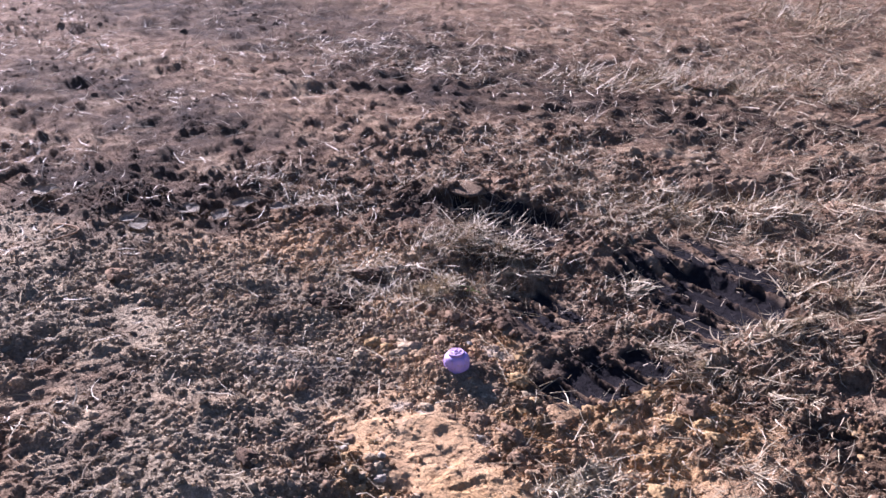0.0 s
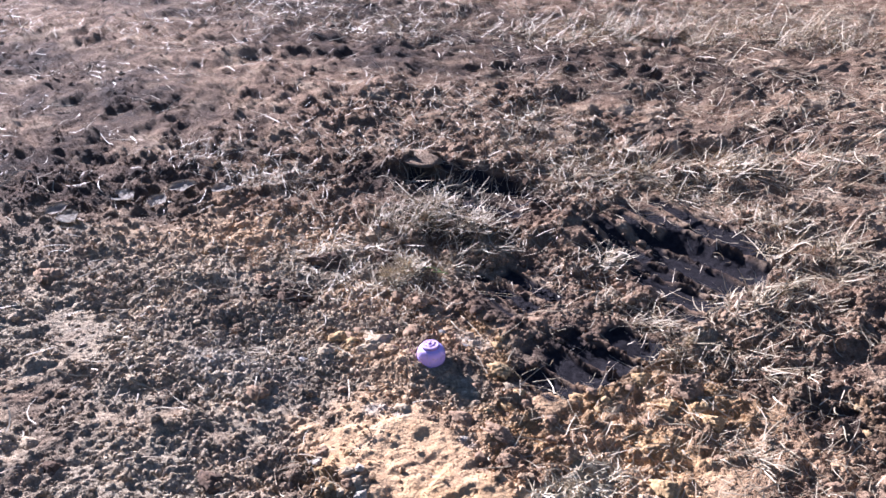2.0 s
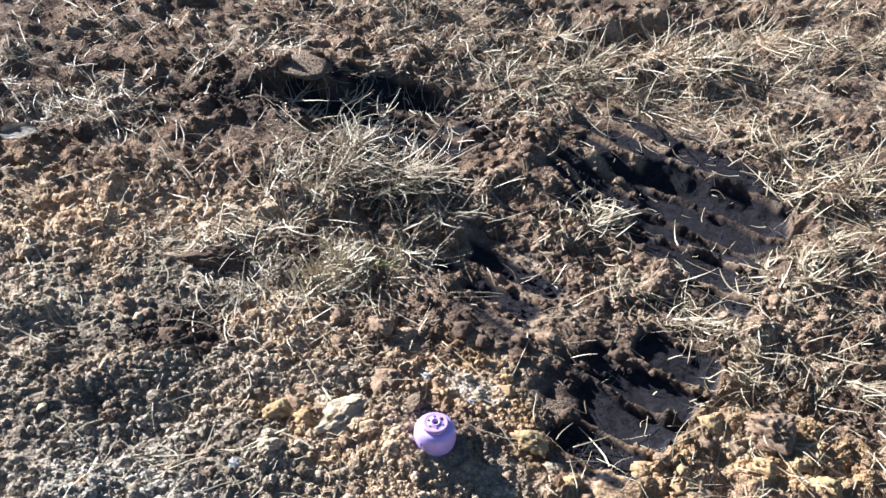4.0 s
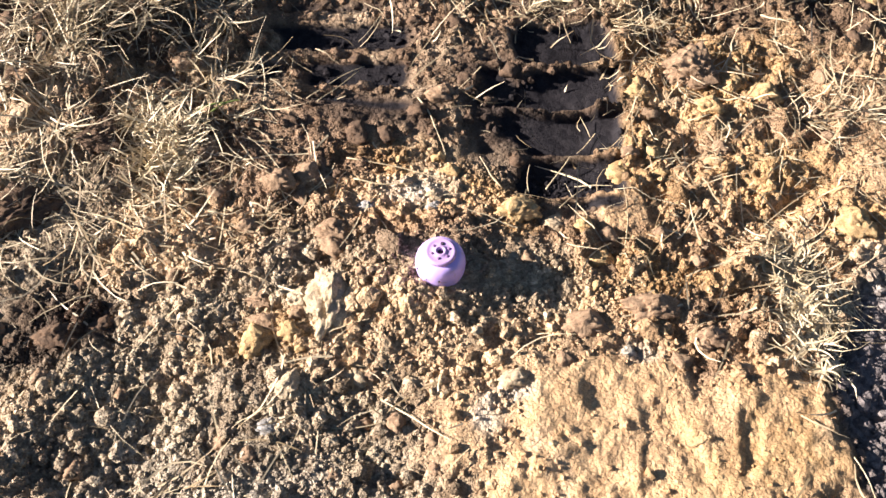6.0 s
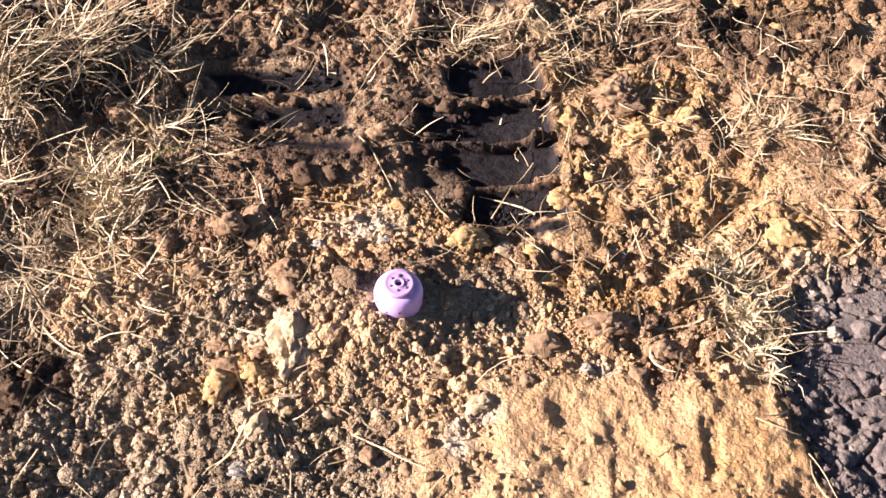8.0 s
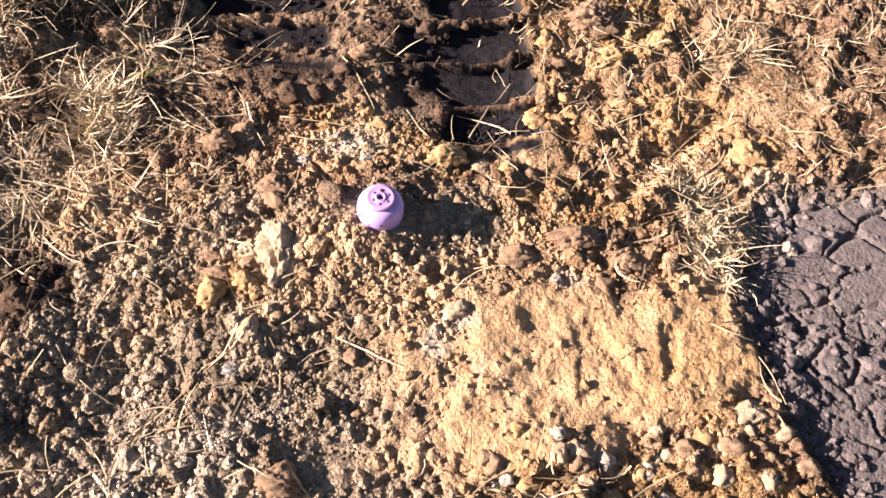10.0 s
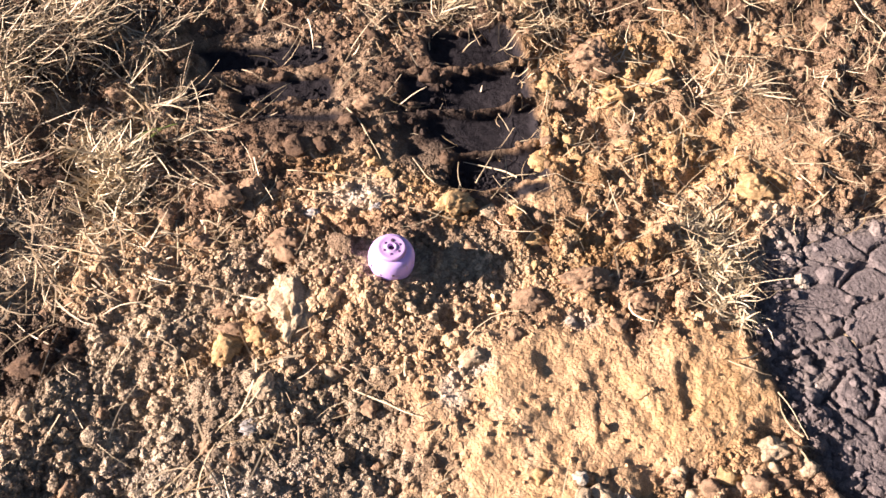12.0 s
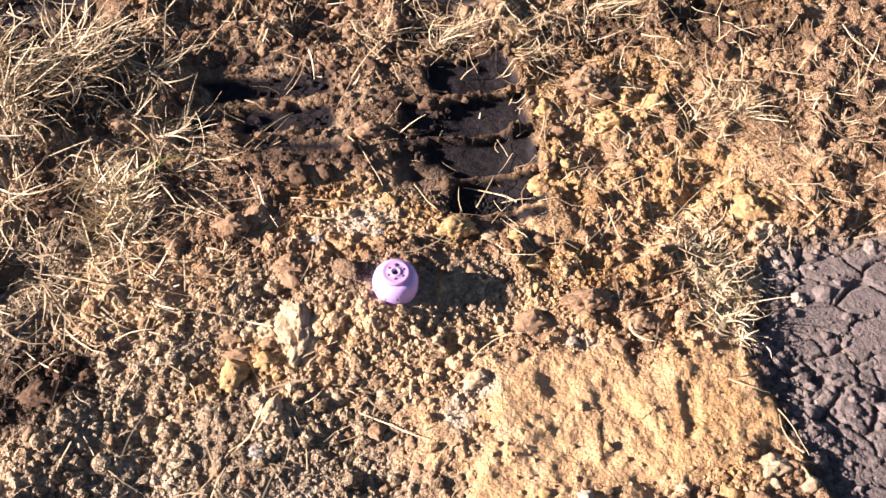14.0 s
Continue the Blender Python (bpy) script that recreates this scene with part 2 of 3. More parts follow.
def soils(x, y, fade=1.0):
    """Shares of ochre clay, grey dry crumb, dark moist soil with painted shade, and of pale dust."""
    n = fade * fbm(x, y, 0.11, 4)
    ochre = np.clip(0.85 * spots(x, y, OCHRE, edge=0.7) + 0.45 * n - 0.14, 0, 1)
    grey = np.clip(spots(x, y, GREY_CRUMB, edge=0.6) * 0.9 + 0.25 * n - 0.05, 0, 1)
    deep, strip = tread(x, y)
    # deeper parts of the prints are darkened too, as painted shade
    dark = np.clip(np.maximum(0.8 * spots(x, y, DARK_AND_SHADED, edge=0.5), 0.5 * deep) + 0.3 * fade * fbm(x, y, 0.2, 3) - 0.05, 0, 1)
    rut = in_rut(x, y)
    e = rut_edge(y)
    # foot of the bank: its shadow and dark crumbs, both painted as dark soil
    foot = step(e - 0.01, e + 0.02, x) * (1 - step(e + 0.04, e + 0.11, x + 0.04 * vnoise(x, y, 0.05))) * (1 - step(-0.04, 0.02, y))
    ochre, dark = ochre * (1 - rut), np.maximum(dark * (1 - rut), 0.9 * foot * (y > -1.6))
    grey = np.maximum(grey * (1 - rut), rut)
    clay = np.clip(np.maximum(spots(x, y, SMOOTH_CLAY), 0.6 * spots(x, y, TAN, edge=0.7)) + 0.25 * n, 0, 1) * (1 - rut)
    return ochre, grey, dark, clay, np.clip(0.85 * spots(x, y, PALE_DUST, edge=0.9) + 0.4 * n - 0.15, 0, 1) * (1 - dark)


# ---- materials ----
def nodes_of(name):
    m = bpy.data.materials.new(name)
    m.use_nodes = True
    n = m.node_tree.nodes
    return m, n, m.node_tree.links, n["Principled BSDF"]


def mix(n, l, fac, a, b, mode="MIX"):
    k = n.new("ShaderNodeMix")
    k.data_type, k.blend_type = "RGBA", mode
    for slot, v in ((0, fac), (6, a), (7, b)):
        if hasattr(v, "is_output"):
            l.new(v, k.inputs[slot])
        elif slot == 0:
            k.inputs[0].default_value = v
        else:
            k.inputs[slot].default_value = (*v, 1)
    return k.outputs[2]


def noise_node(n, l, scale, detail=5, rough=0.6, where=None):
    k = n.new("ShaderNodeTexNoise")
    k.inputs["Scale"].default_value, k.inputs["Detail"].default_value, k.inputs["Roughness"].default_value = scale, detail, rough
    if where is not None:
        l.new(where, k.inputs["Vector"])
    return k.outputs[0]


def ramp(n, l, src, a, b, lo=0.0, hi=1.0):
    k = n.new("ShaderNodeMapRange")
    for slot, v in ((1, a), (2, b), (3, lo), (4, hi)):
        k.inputs[slot].default_value = v
    l.new(src, k.inputs[0])
    return k.outputs[0]


def soil_material(name, crumb=1.0):
    m, n, l, p = nodes_of(name)
    where = n.new("ShaderNodeNewGeometry").outputs["Position"]
    at = n.new("ShaderNodeAttribute")
    at.attribute_name = "soil"
    sep = n.new("ShaderNodeSeparateColor")
    l.new(at.outputs["Color"], sep.inputs[0])
    at2 = n.new("ShaderNodeAttribute")
    at2.attribute_name = "cover"
    sep2 = n.new("ShaderNodeSeparateColor")
    l.new(at2.outputs["Color"], sep2.inputs[0])
    big = noise_node(n, l, 9, 6, 0.62, where)
    mid = noise_node(n, l, 55, 5, 0.65, where)
    fine = noise_node(n, l, 380, 4, 0.7, where)
    c = mix(n, l, ramp(n, l, big, 0.35, 0.65), (0.185, 0.117, 0.072), (0.41, 0.288, 0.185))
    c = mix(n, l, sep.outputs[1], c, mix(n, l, ramp(n, l, mid, 0.35, 0.65), (0.36, 0.293, 0.200), (0.65, 0.555, 0.395)))
    c = mix(n, l, sep2.outputs[0], c, mix(n, l, ramp(n, l, mid, 0.3, 0.7), (0.55, 0.345, 0.172), (0.79, 0.545, 0.298)))
    c = mix(n, l, sep.outputs[0], c, mix(n, l, ramp(n, l, mid, 0.3, 0.7), (0.37, 0.215, 0.085), (0.60, 0.40, 0.185)))
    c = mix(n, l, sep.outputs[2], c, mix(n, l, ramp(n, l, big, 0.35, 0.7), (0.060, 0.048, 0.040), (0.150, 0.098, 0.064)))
    # print floors: dark moist soil with bluish shade put into the colour
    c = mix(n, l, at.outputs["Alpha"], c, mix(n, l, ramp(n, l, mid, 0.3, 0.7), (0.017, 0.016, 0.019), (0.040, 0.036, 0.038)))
    c = mix(n, l, sep2.outputs[2], c, mix(n, l, ramp(n, l, mid, 0.3, 0.7), (0.145, 0.124, 0.118), (0.240, 0.208, 0.195)))
    c = mix(n, l, sep2.outputs[1], c, (0.66, 0.59, 0.48))
    c = mix(n, l, 0.75, c, mix(n, l, ramp(n, l, fine, 0.3, 0.7), (0.62, 0.61, 0.60), (1.32, 1.31, 1.29)), "MULTIPLY")
    geo = n.new("ShaderNodeNewGeometry")
    c = mix(n, l, 0.65 * crumb, c, mix(n, l, geo.outputs["Random Per Island"], (0.50, 0.48, 0.46), (1.45, 1.45, 1.45)), "MULTIPLY")
    # grains: each its own tone and its own small dome, less where the soil is pressed smooth
    loose = n.new("ShaderNodeMath")
    loose.operation, loose.use_clamp = "SUBTRACT", True
    hard = n.new("ShaderNodeMath")
    hard.operation = "MAXIMUM"
    l.new(ramp(n, l, sep2.outputs[2], 0, 1, 0, 0.72), hard.inputs[0])
    l.new(at.outputs["Alpha"], hard.inputs[1])
    firm = n.new("ShaderNodeMath")
    firm.operation = "MAXIMUM"
    l.new(hard.outputs[0], firm.inputs[0])
    l.new(ramp(n, l, sep2.outputs[0], 0.2, 0.9, 0.0, 0.60), firm.inputs[1])
    loose.inputs[0].default_value = 1.0
    l.new(ramp(n, l, firm.outputs[0], 0, 1, 0, 0.92), loose.inputs[1])
    grains = []
    warped = n.new("ShaderNodeVectorMath")
    warped.operation = "ADD"
    l.new(where, warped.inputs[0])
    wob = n.new("ShaderNodeTexNoise")
    wob.inputs["Scale"].default_value = 160
    l.new(where, wob.inputs["Vector"])
    small = n.new("ShaderNodeVectorMath")
    small.operation = "SCALE"
    small.inputs["Scale"].default_value = 0.006
    l.new(wob.outputs["Color"], small.inputs[0])
    l.new(small.outputs[0], warped.inputs[1])
    for scale in (130, 300):
        cell = n.new("ShaderNodeTexVoronoi")
        cell.inputs["Scale"].default_value = scale
        l.new(warped.outputs[0], cell.inputs["Vector"])
        tone = n.new("ShaderNodeSeparateColor")
        l.new(cell.outputs["Color"], tone.inputs[0])
        shade = mix(n, l, tone.outputs[0], (0.70, 0.68, 0.66), (1.28, 1.28, 1.28))
        share = n.new("ShaderNodeMath")
        share.operation = "MULTIPLY"
        share.inputs[1].default_value = 0.6
        l.new(loose.outputs[0], share.inputs[0])
        c = mix(n, l, share.outputs[0], c, shade, "MULTIPLY")
        grains.append(ramp(n, l, cell.outputs["Distance"], 0.0, 0.8, 1.0, 0.0))
    l.new(c, p.inputs["Base Color"])
    l.new(ramp(n, l, at.outputs["Alpha"], 0, 1, 0.95, 1.0), p.inputs["Roughness"])
    l.new(ramp(n, l, at.outputs["Alpha"], 0, 1, 0.10, 0.02), p.inputs["Specular IOR Level"])
    b0 = n.new("ShaderNodeBump")
    b0.inputs["Distance"].default_value = 0.012
    still = n.new("ShaderNodeMath")
    still.operation = "MAXIMUM"
    l.new(sep2.outputs[2], still.inputs[0])
    l.new(sep2.outputs[0], still.inputs[1])
    l.new(ramp(n, l, still.outputs[0], 0, 1, 0.6, 0.15), b0.inputs["Strength"])
    l.new(noise_node(n, l, 42, 5, 0.7, where), b0.inputs["Height"])
    b1 = n.new("ShaderNodeBump")
    b1.inputs["Strength"].default_value, b1.inputs["Distance"].default_value = 0.7, 0.004
    l.new(noise_node(n, l, 120, 6, 0.7, where), b1.inputs["Height"])
    l.new(b0.outputs[0], b1.inputs["Normal"])
    last = b1
    for grain, depth in zip(grains, (0.006, 0.0028)):
        b3 = n.new("ShaderNodeBump")
        b3.inputs["Distance"].default_value = depth
        l.new(loose.outputs[0], b3.inputs["Strength"])
        l.new(grain, b3.inputs["Height"])
        l.new(last.outputs[0], b3.inputs["Normal"])
        last = b3
    b2 = n.new("ShaderNodeBump")
    b2.inputs["Strength"].default_value, b2.inputs["Distance"].default_value = 0.7, 0.002
    l.new(fine, b2.inputs["Height"])
    l.new(last.outputs[0], b2.inputs["Normal"])
    l.new(b2.outputs[0], p.inputs["Normal"])
    return m


SOIL = soil_material("field_soil", 0.0)
CRUMB = soil_material("soil_crumb", 1.0)


def straw_material(name, a, b):
    m, n, l, p = nodes_of(name)
    geo = n.new("ShaderNodeNewGeometry")
    c = mix(n, l, geo.outputs["Random Per Island"], a, b)
    f = noise_node(n, l, 60, 3, 0.6, geo.outputs["Position"])
    c = mix(n, l, 0.6, c, mix(n, l, ramp(n, l, f, 0.3, 0.7), (0.6, 0.57, 0.52), (1.15, 1.15, 1.15)), "MULTIPLY")
    l.new(c, p.inputs["Base Color"])
    p.inputs["Roughness"].default_value = 0.6
    return m


STRAW = straw_material("dry_straw", (0.29, 0.205, 0.10), (0.70, 0.585, 0.38))
STALK = straw_material("bleached_stalk", (0.44, 0.345, 0.19), (0.72, 0.61, 0.41))
GREEN = straw_material("green_blade", (0.22, 0.30, 0.06), (0.40, 0.46, 0.14))


# ---- mesh makers ----
def mesh_from(name, verts, faces, material, smooth=True):
    """One mesh from an array of vertices and an array of equal-sided faces."""
    me = bpy.data.meshes.new(name)
    k = faces.shape[1]
    me.vertices.add(len(verts))
    me.vertices.foreach_set("co", np.ascontiguousarray(verts, dtype=np.float32).ravel())
    me.loops.add(faces.size)
    me.loops.foreach_set("vertex_index", np.ascontiguousarray(faces, dtype=np.int32).ravel())
    me.polygons.add(len(faces))
    me.polygons.foreach_set("loop_start", np.arange(0, faces.size, k, dtype=np.int32))
    me.polygons.foreach_set("use_smooth", np.full(len(faces), smooth))
    me.update(calc_edges=True)
    me.materials.append(material)
    return me


def dress(me, x, y, fade=1.0):
    """Store which soil each vertex is made of, and the shade painted into the prints."""
    o, g, d, c, w = soils(x, y, fade)
    deep, strip = tread(x, y)
    # smooth pressed soil; its near-black colour also carries the shade in the prints
    pressed_shade = np.clip(np.maximum(2.4 * deep, 0.45 * strip * d), 0, 1)
    for name, cols in (("soil", (o, g, d)), ("cover", (c * (1 - pressed_shade), w * (1 - pressed_shade), in_rut(x, y)))):
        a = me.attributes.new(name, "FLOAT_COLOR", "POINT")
        a.data.foreach_set("color", np.stack((*cols, pressed_shade), 1).astype(np.float32).ravel())


def axis(low, a, b, high, fine, grow_low, grow_high, far):
    """Coordinates: even steps from a to b, growing slowly out to low and high, then fast out to far."""
    mid = list(np.arange(a, b, fine))
    for end, limit, grow, sign in ((b, high, grow_high, 1), (a, low, grow_low, -1)):
        s, v, out = fine, end, []
        while abs(v) < far:
            s *= grow if (v < limit if sign > 0 else v > limit) else 1.13
            v += sign * s
            out.append(v)
        mid = mid + out if sign > 0 else out[::-1] + mid
    return np.array(mid)


# ---- the ground: one sheet out to the horizon ----
gx = axis(-7.0, -0.80, 0.98, 1.6, 0.004, 1.013, 1.03, 400)
gy = axis(-1.4, -0.45, 0.75, 7.5, 0.004, 1.007, 1.012, 400)
X, Y = np.meshgrid(gx, gy)
cx, cy = np.gradient(gx), np.gradient(gy)
CELL = np.maximum(*np.meshgrid(cx, cy))
Z = height(X.ravel(), Y.ravel(), CELL.ravel())
idx = np.arange(X.size).reshape(X.shape)
quads = np.stack((idx[:-1, :-1], idx[:-1, 1:], idx[1:, 1:], idx[1:, :-1]), -1).reshape(-1, 4)
ground_mesh = mesh_from("ground", np.stack((X.ravel(), Y.ravel(), Z), 1), quads, SOIL)
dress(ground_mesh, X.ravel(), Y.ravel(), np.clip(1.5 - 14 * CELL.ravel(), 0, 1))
ground = tagged(new("ground", ground_mesh), "churned brown field soil with tyre prints and pale clay", "ground", kind="structure")
GZ = Z.reshape(X.shape)


def ground_z(x, y):
    """Height of the ground sheet at points, by interpolation."""
    x, y = np.asarray(x, float), np.asarray(y, float)
    i = np.clip(np.searchsorted(gx, x) - 1, 0, len(gx) - 2)
    j = np.clip(np.searchsorted(gy, y) - 1, 0, len(gy) - 2)
    f, g = (x - gx[i]) / (gx[i + 1] - gx[i]), (y - gy[j]) / (gy[j + 1] - gy[j])
    return (GZ[j, i] * (1 - f) + GZ[j, i + 1] * f) * (1 - g) + (GZ[j + 1, i] * (1 - f) + GZ[j + 1, i + 1] * f) * g


# ---- lumps of soil and stones ----
def lump_shape(level, seed, rough=0.28, squash=0.75):
    """Vertices and triangles of one broken lump of unit radius."""
    bm = bmesh.new()
    bmesh.ops.create_icosphere(bm, subdivisions=level, radius=1.0)
    off = Vector((seed * 7.1, seed * 3.3, seed * 1.7))
    for v in bm.verts:
        c = v.co.normalized()
        k = 1 + rough * noise.noise(c * 1.3 + off) * 1.6 + rough * noise.noise(c * 3.1 + off) * 0.8
        if level > 2:
            k += rough * 0.75 * noise.noise(c * 5 + off) + rough * 0.5 * noise.noise(c * 10 + off) + rough * 0.35 * noise.noise(c * 19 + off)
        v.co = c * k
        # broken flat faces
        for d in (Vector((0.8, 0.3, 0.5)), Vector((-0.5, 0.7, 0.5)), Vector((0.1, -0.9, 0.4))):
            d = (d + 0.5 * noise.noise_vector(off + d)).normalized()
            over = v.co.dot(d) - 0.78
            if over > 0:
                v.co -= d * over * 0.85
        v.co.z *= squash
    verts = np.array([v.co[:] for v in bm.verts])
    faces = np.array([[v.index for v in f.verts] for f in bm.faces])
    bm.free()
    return verts, faces


def strew(name, label, n, radius, area, keep, shapes, material, sink=0.3):
    """Many small lumps over an area, joined into one mesh."""
    x, y = rng.uniform(area[0], area[1], n), rng.uniform(area[2], area[3], n)
    ok = rng.random(n) < keep(x, y)
    ok &= np.hypot(x, y) > 0.040 + 0.6 * radius[1]
    x, y = x[ok], y[ok]
    n = len(x)
    r = radius[0] * (radius[1] / radius[0]) ** (rng.random(n) ** 2.2)
    z = ground_z(x, y) + r * ((0.75 - 2 * sink) * 0.6 + rng.uniform(-0.3, 0.15, n))
    which = rng.integers(0, len(shapes), n)
    vs, fs, bx, by, count = [], [], [], [], 0
    for k, (v, f) in enumerate(shapes):
        s = np.nonzero(which == k)[0]
        a = rng.uniform(0, 2 * np.pi, len(s))
        sx = r[s] * rng.uniform(0.65, 1.6, len(s))
        px = v[None, :, 0] * sx[:, None]
        py = v[None, :, 1] * r[s][:, None]
        pz = v[None, :, 2] * r[s][:, None] + 0.35 * px * rng.uniform(-1, 1, len(s))[:, None]
        ca, sa = np.cos(a)[:, None], np.sin(a)[:, None]
        pts = np.stack((px * ca - py * sa + x[s][:, None], px * sa + py * ca + y[s][:, None], pz + z[s][:, None]), -1)
        vs.append(pts.reshape(-1, 3))
        fs.append((f[None] + (np.arange(len(s)) * len(v))[:, None, None] + count).reshape(-1, 3))
        bx.append(np.repeat(x[s], len(v)))
        by.append(np.repeat(y[s], len(v)))
        count += len(s) * len(v)
    me = mesh_from(name, np.concatenate(vs), np.concatenate(fs), material, smooth=len(shapes[0][0]) > 50)
    bx, by = np.concatenate(bx), np.concatenate(by)
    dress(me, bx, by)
    return tagged(new(name, me), label, "soil crumbs", kind="stuff")


SMALL = [lump_shape(1, s) for s in range(6)]
MEDIUM = [lump_shape(2, s + 20) for s in range(7)]


def crumb_keep(x, y):
    o, g, d, c, w = soils(x, y)
    deep, strip = tread(x, y)
    c = spots(x, y, SMOOTH_CLAY)
    patch = np.clip(0.55 + 0.7 * fbm(x, y, 0.3, 3), 0.05 + 0.45 * g, 1)
    return np.clip((0.45 + 0.9 * g) * patch * (1 - 0.97 * c) * (1 - deep) * (1 - 0.6 * strip) * (1 - 0.95 * in_rut(x, y) * step(0.05, 0.11, x - rut_edge(y) + 0.03 * vnoise(x, y, 0.05))) * (1 - 0.7 * fine_earth(x, y)), 0, 1)


strew("soil_crumbs", "small crumbs of dry brown and grey soil", 66000, (0.0030, 0.0120), (-0.95, 1.1, -0.7, 1.0), crumb_keep, SMALL, CRUMB, 0.20)
strew("fine_soil_grains", "fine pale grains of loose dry soil", 27000, (0.0022, 0.0060), (-0.62, 0.55, -0.42, 0.26),
      lambda x, y: np.clip(0.55 + 0.7 * fbm(x, y, 0.12, 2), 0.08, 1) * (1 - in_rut(x, y)) * (1 - 0.96 * spots(x, y, SMOOTH_CLAY)), SMALL, CRUMB, 0.10)
strew("outer_soil_crumbs", "crumbs of dry soil beyond the middle of the plot", 52000, (0.004, 0.0115), (-2.0, 1.3, -1.4, 1.8),
      lambda x, y: crumb_keep(x, y) * (1 - (x > -0.95) * (x < 1.1) * (y > -0.7) * (y < 1.0)), SMALL, CRUMB)
strew("soil_clods", "walnut-sized clods of broken brown soil", 5200, (0.008, 0.020), (-1.3, 1.2, -1.2, 1.5), crumb_keep, MEDIUM, CRUMB, 0.35)
strew("far_soil_clods", "clods of turned soil further out in the field", 80000, (0.010, 0.027), (-6.5, 4.0, -3.6, 6.5),
      lambda x, y: crumb_keep(x, y) * (1 - (x > -1.3) * (x < 1.2) * (y > -1.2) * (y < 1.5)) * np.exp(-np.hypot(x, y) / 7), SMALL, CRUMB, 0.72)

# ---- straw ----
def blades(n, x, y, z, length, lean, width, heading, curl=0.8, lift=0.003):
    """Vertices and quads of n bent blades. lean: 0 lies flat, 1 stands up."""
    seg = 5
    t = np.linspace(0, 1, seg)[None]
    up = np.clip(lean, 0, 1)[:, None] * np.pi / 2
    bend = curl * rng.normal(0, 1, n)[:, None]
    drop = np.abs(rng.normal(0, 0.6, n))[:, None] * lean[:, None]
    ang = up - (up + 0.2) * drop * t
    ds = length[:, None] / (seg - 1)
    hd = heading[:, None] + bend * t
    px = np.concatenate((np.zeros((n, 1)), np.cumsum(np.cos(ang) * np.cos(hd) * ds, 1)[:, :-1]), 1) + x[:, None]
    py = np.concatenate((np.zeros((n, 1)), np.cumsum(np.cos(ang) * np.sin(hd) * ds, 1)[:, :-1]), 1) + y[:, None]
    pz = np.concatenate((np.zeros((n, 1)), np.cumsum(np.sin(ang) * ds, 1)[:, :-1]), 1) + z[:, None]
    floor_z = ground_z(px, py) + lift
    pz = np.where(lean[:, None] < 0.12, floor_z + 0.35 * (pz - z[:, None]) + 0.004, np.maximum(pz, floor_z))
    w = width[:, None] * (1 - 0.75 * t ** 2) / 2
    tw = rng.uniform(-0.9, 0.9, n)[:, None]
    sx, sy, sz = -np.sin(hd) * w * np.cos(tw), np.cos(hd) * w * np.cos(tw), w * np.sin(tw)
    v = np.stack((np.stack((px - sx, py - sy, pz - sz), -1), np.stack((px + sx, py + sy, pz + sz), -1)), 2).reshape(-1, 3)
    k = np.arange(seg - 1)
    q = np.stack((2 * k, 2 * k + 1, 2 * k + 3, 2 * k + 2), 1)
    f = (q[None] + (np.arange(n) * 2 * seg)[:, None, None]).reshape(-1, 4)
    return v, f


def loose_straw(name, label, n, area, keep, size, width):
    x, y = rng.uniform(area[0], area[1], n), rng.uniform(area[2], area[3], n)
    ok = rng.random(n) < keep(x, y)
    ok &= np.hypot(x, y) > 0.16
    x, y = x[ok], y[ok]
    n = len(x)
    lean = np.where(rng.random(n) < 0.72, 0.05, rng.uniform(0.15, 0.6, n))
    heading = rng.uniform(0, 2 * np.pi, n)
    v, f = blades(n, x, y, ground_z(x, y), size[0] + (size[1] - size[0]) * rng.random(n) ** 1.8, lean, rng.uniform(*width, n), heading)
    return tagged(new(name, mesh_from(name, v, f, STRAW)), label, "straw", kind="stuff")


def straw_keep(x, y):
    o, g, d, c, w = soils(x, y)
    bed, c = spots(x, y, STRAW_BED, edge=0.6), spots(x, y, SMOOTH_CLAY)
    wild = np.clip(0.05 + 1.1 * fbm(x, y, 0.24, 3), 0, 1) ** 1.5
    return np.clip(((0.42 + 0.3 * (y < 0.3)) * bed + 0.38 * wild + 0.06 + 0.16 * spot(x, y, 0.66, 0.45, 0.42, 0.38)) * (1 - 0.85 * c) * (1 - 0.9 * in_rut(x, y)) * (1 - 0.75 * g * (1 - bed)) * (1 - 0.6 * d * (1 - bed)) * (1 - 0.8 * tread(x, y)[1]), 0, 1)


loose_straw("loose_straw", "bleached dry straw strewn over the soil", 60000, (-1.5, 1.2, -0.8, 1.7), straw_keep, (0.015, 0.13), (0.0012, 0.0036))
loose_straw("far_straw", "dry straw lying in swaths over the field", 260000, (-6.5, 4.0, -3.6, 7.0),
            lambda x, y: 1.5 * straw_keep(x, y) * (1 - (x > -1.5) * (x < 1.2) * (y > -0.8) * (y < 1.7)) * np.exp(-np.hypot(x, y) / 7), (0.03, 0.14), (0.0016, 0.0042))


loose_straw("distant_straw", "pale straw swaths far out in the field", 150000, (-12, 10, -10, 12),
            lambda x, y: 1.8 * straw_keep(x, y) * (np.hypot(x, y) > 3.2) * np.exp(-np.hypot(x, y) / 9), (0.08, 0.24), (0.0025, 0.006))
strew("distant_clods", "turned clods far out in the field", 52000, (0.018, 0.045), (-12, 10, -10, 12),
      lambda x, y: crumb_keep(x, y) * (np.hypot(x, y) > 3.0) * np.exp(-np.hypot(x, y) / 9), SMALL, CRUMB, 0.72)


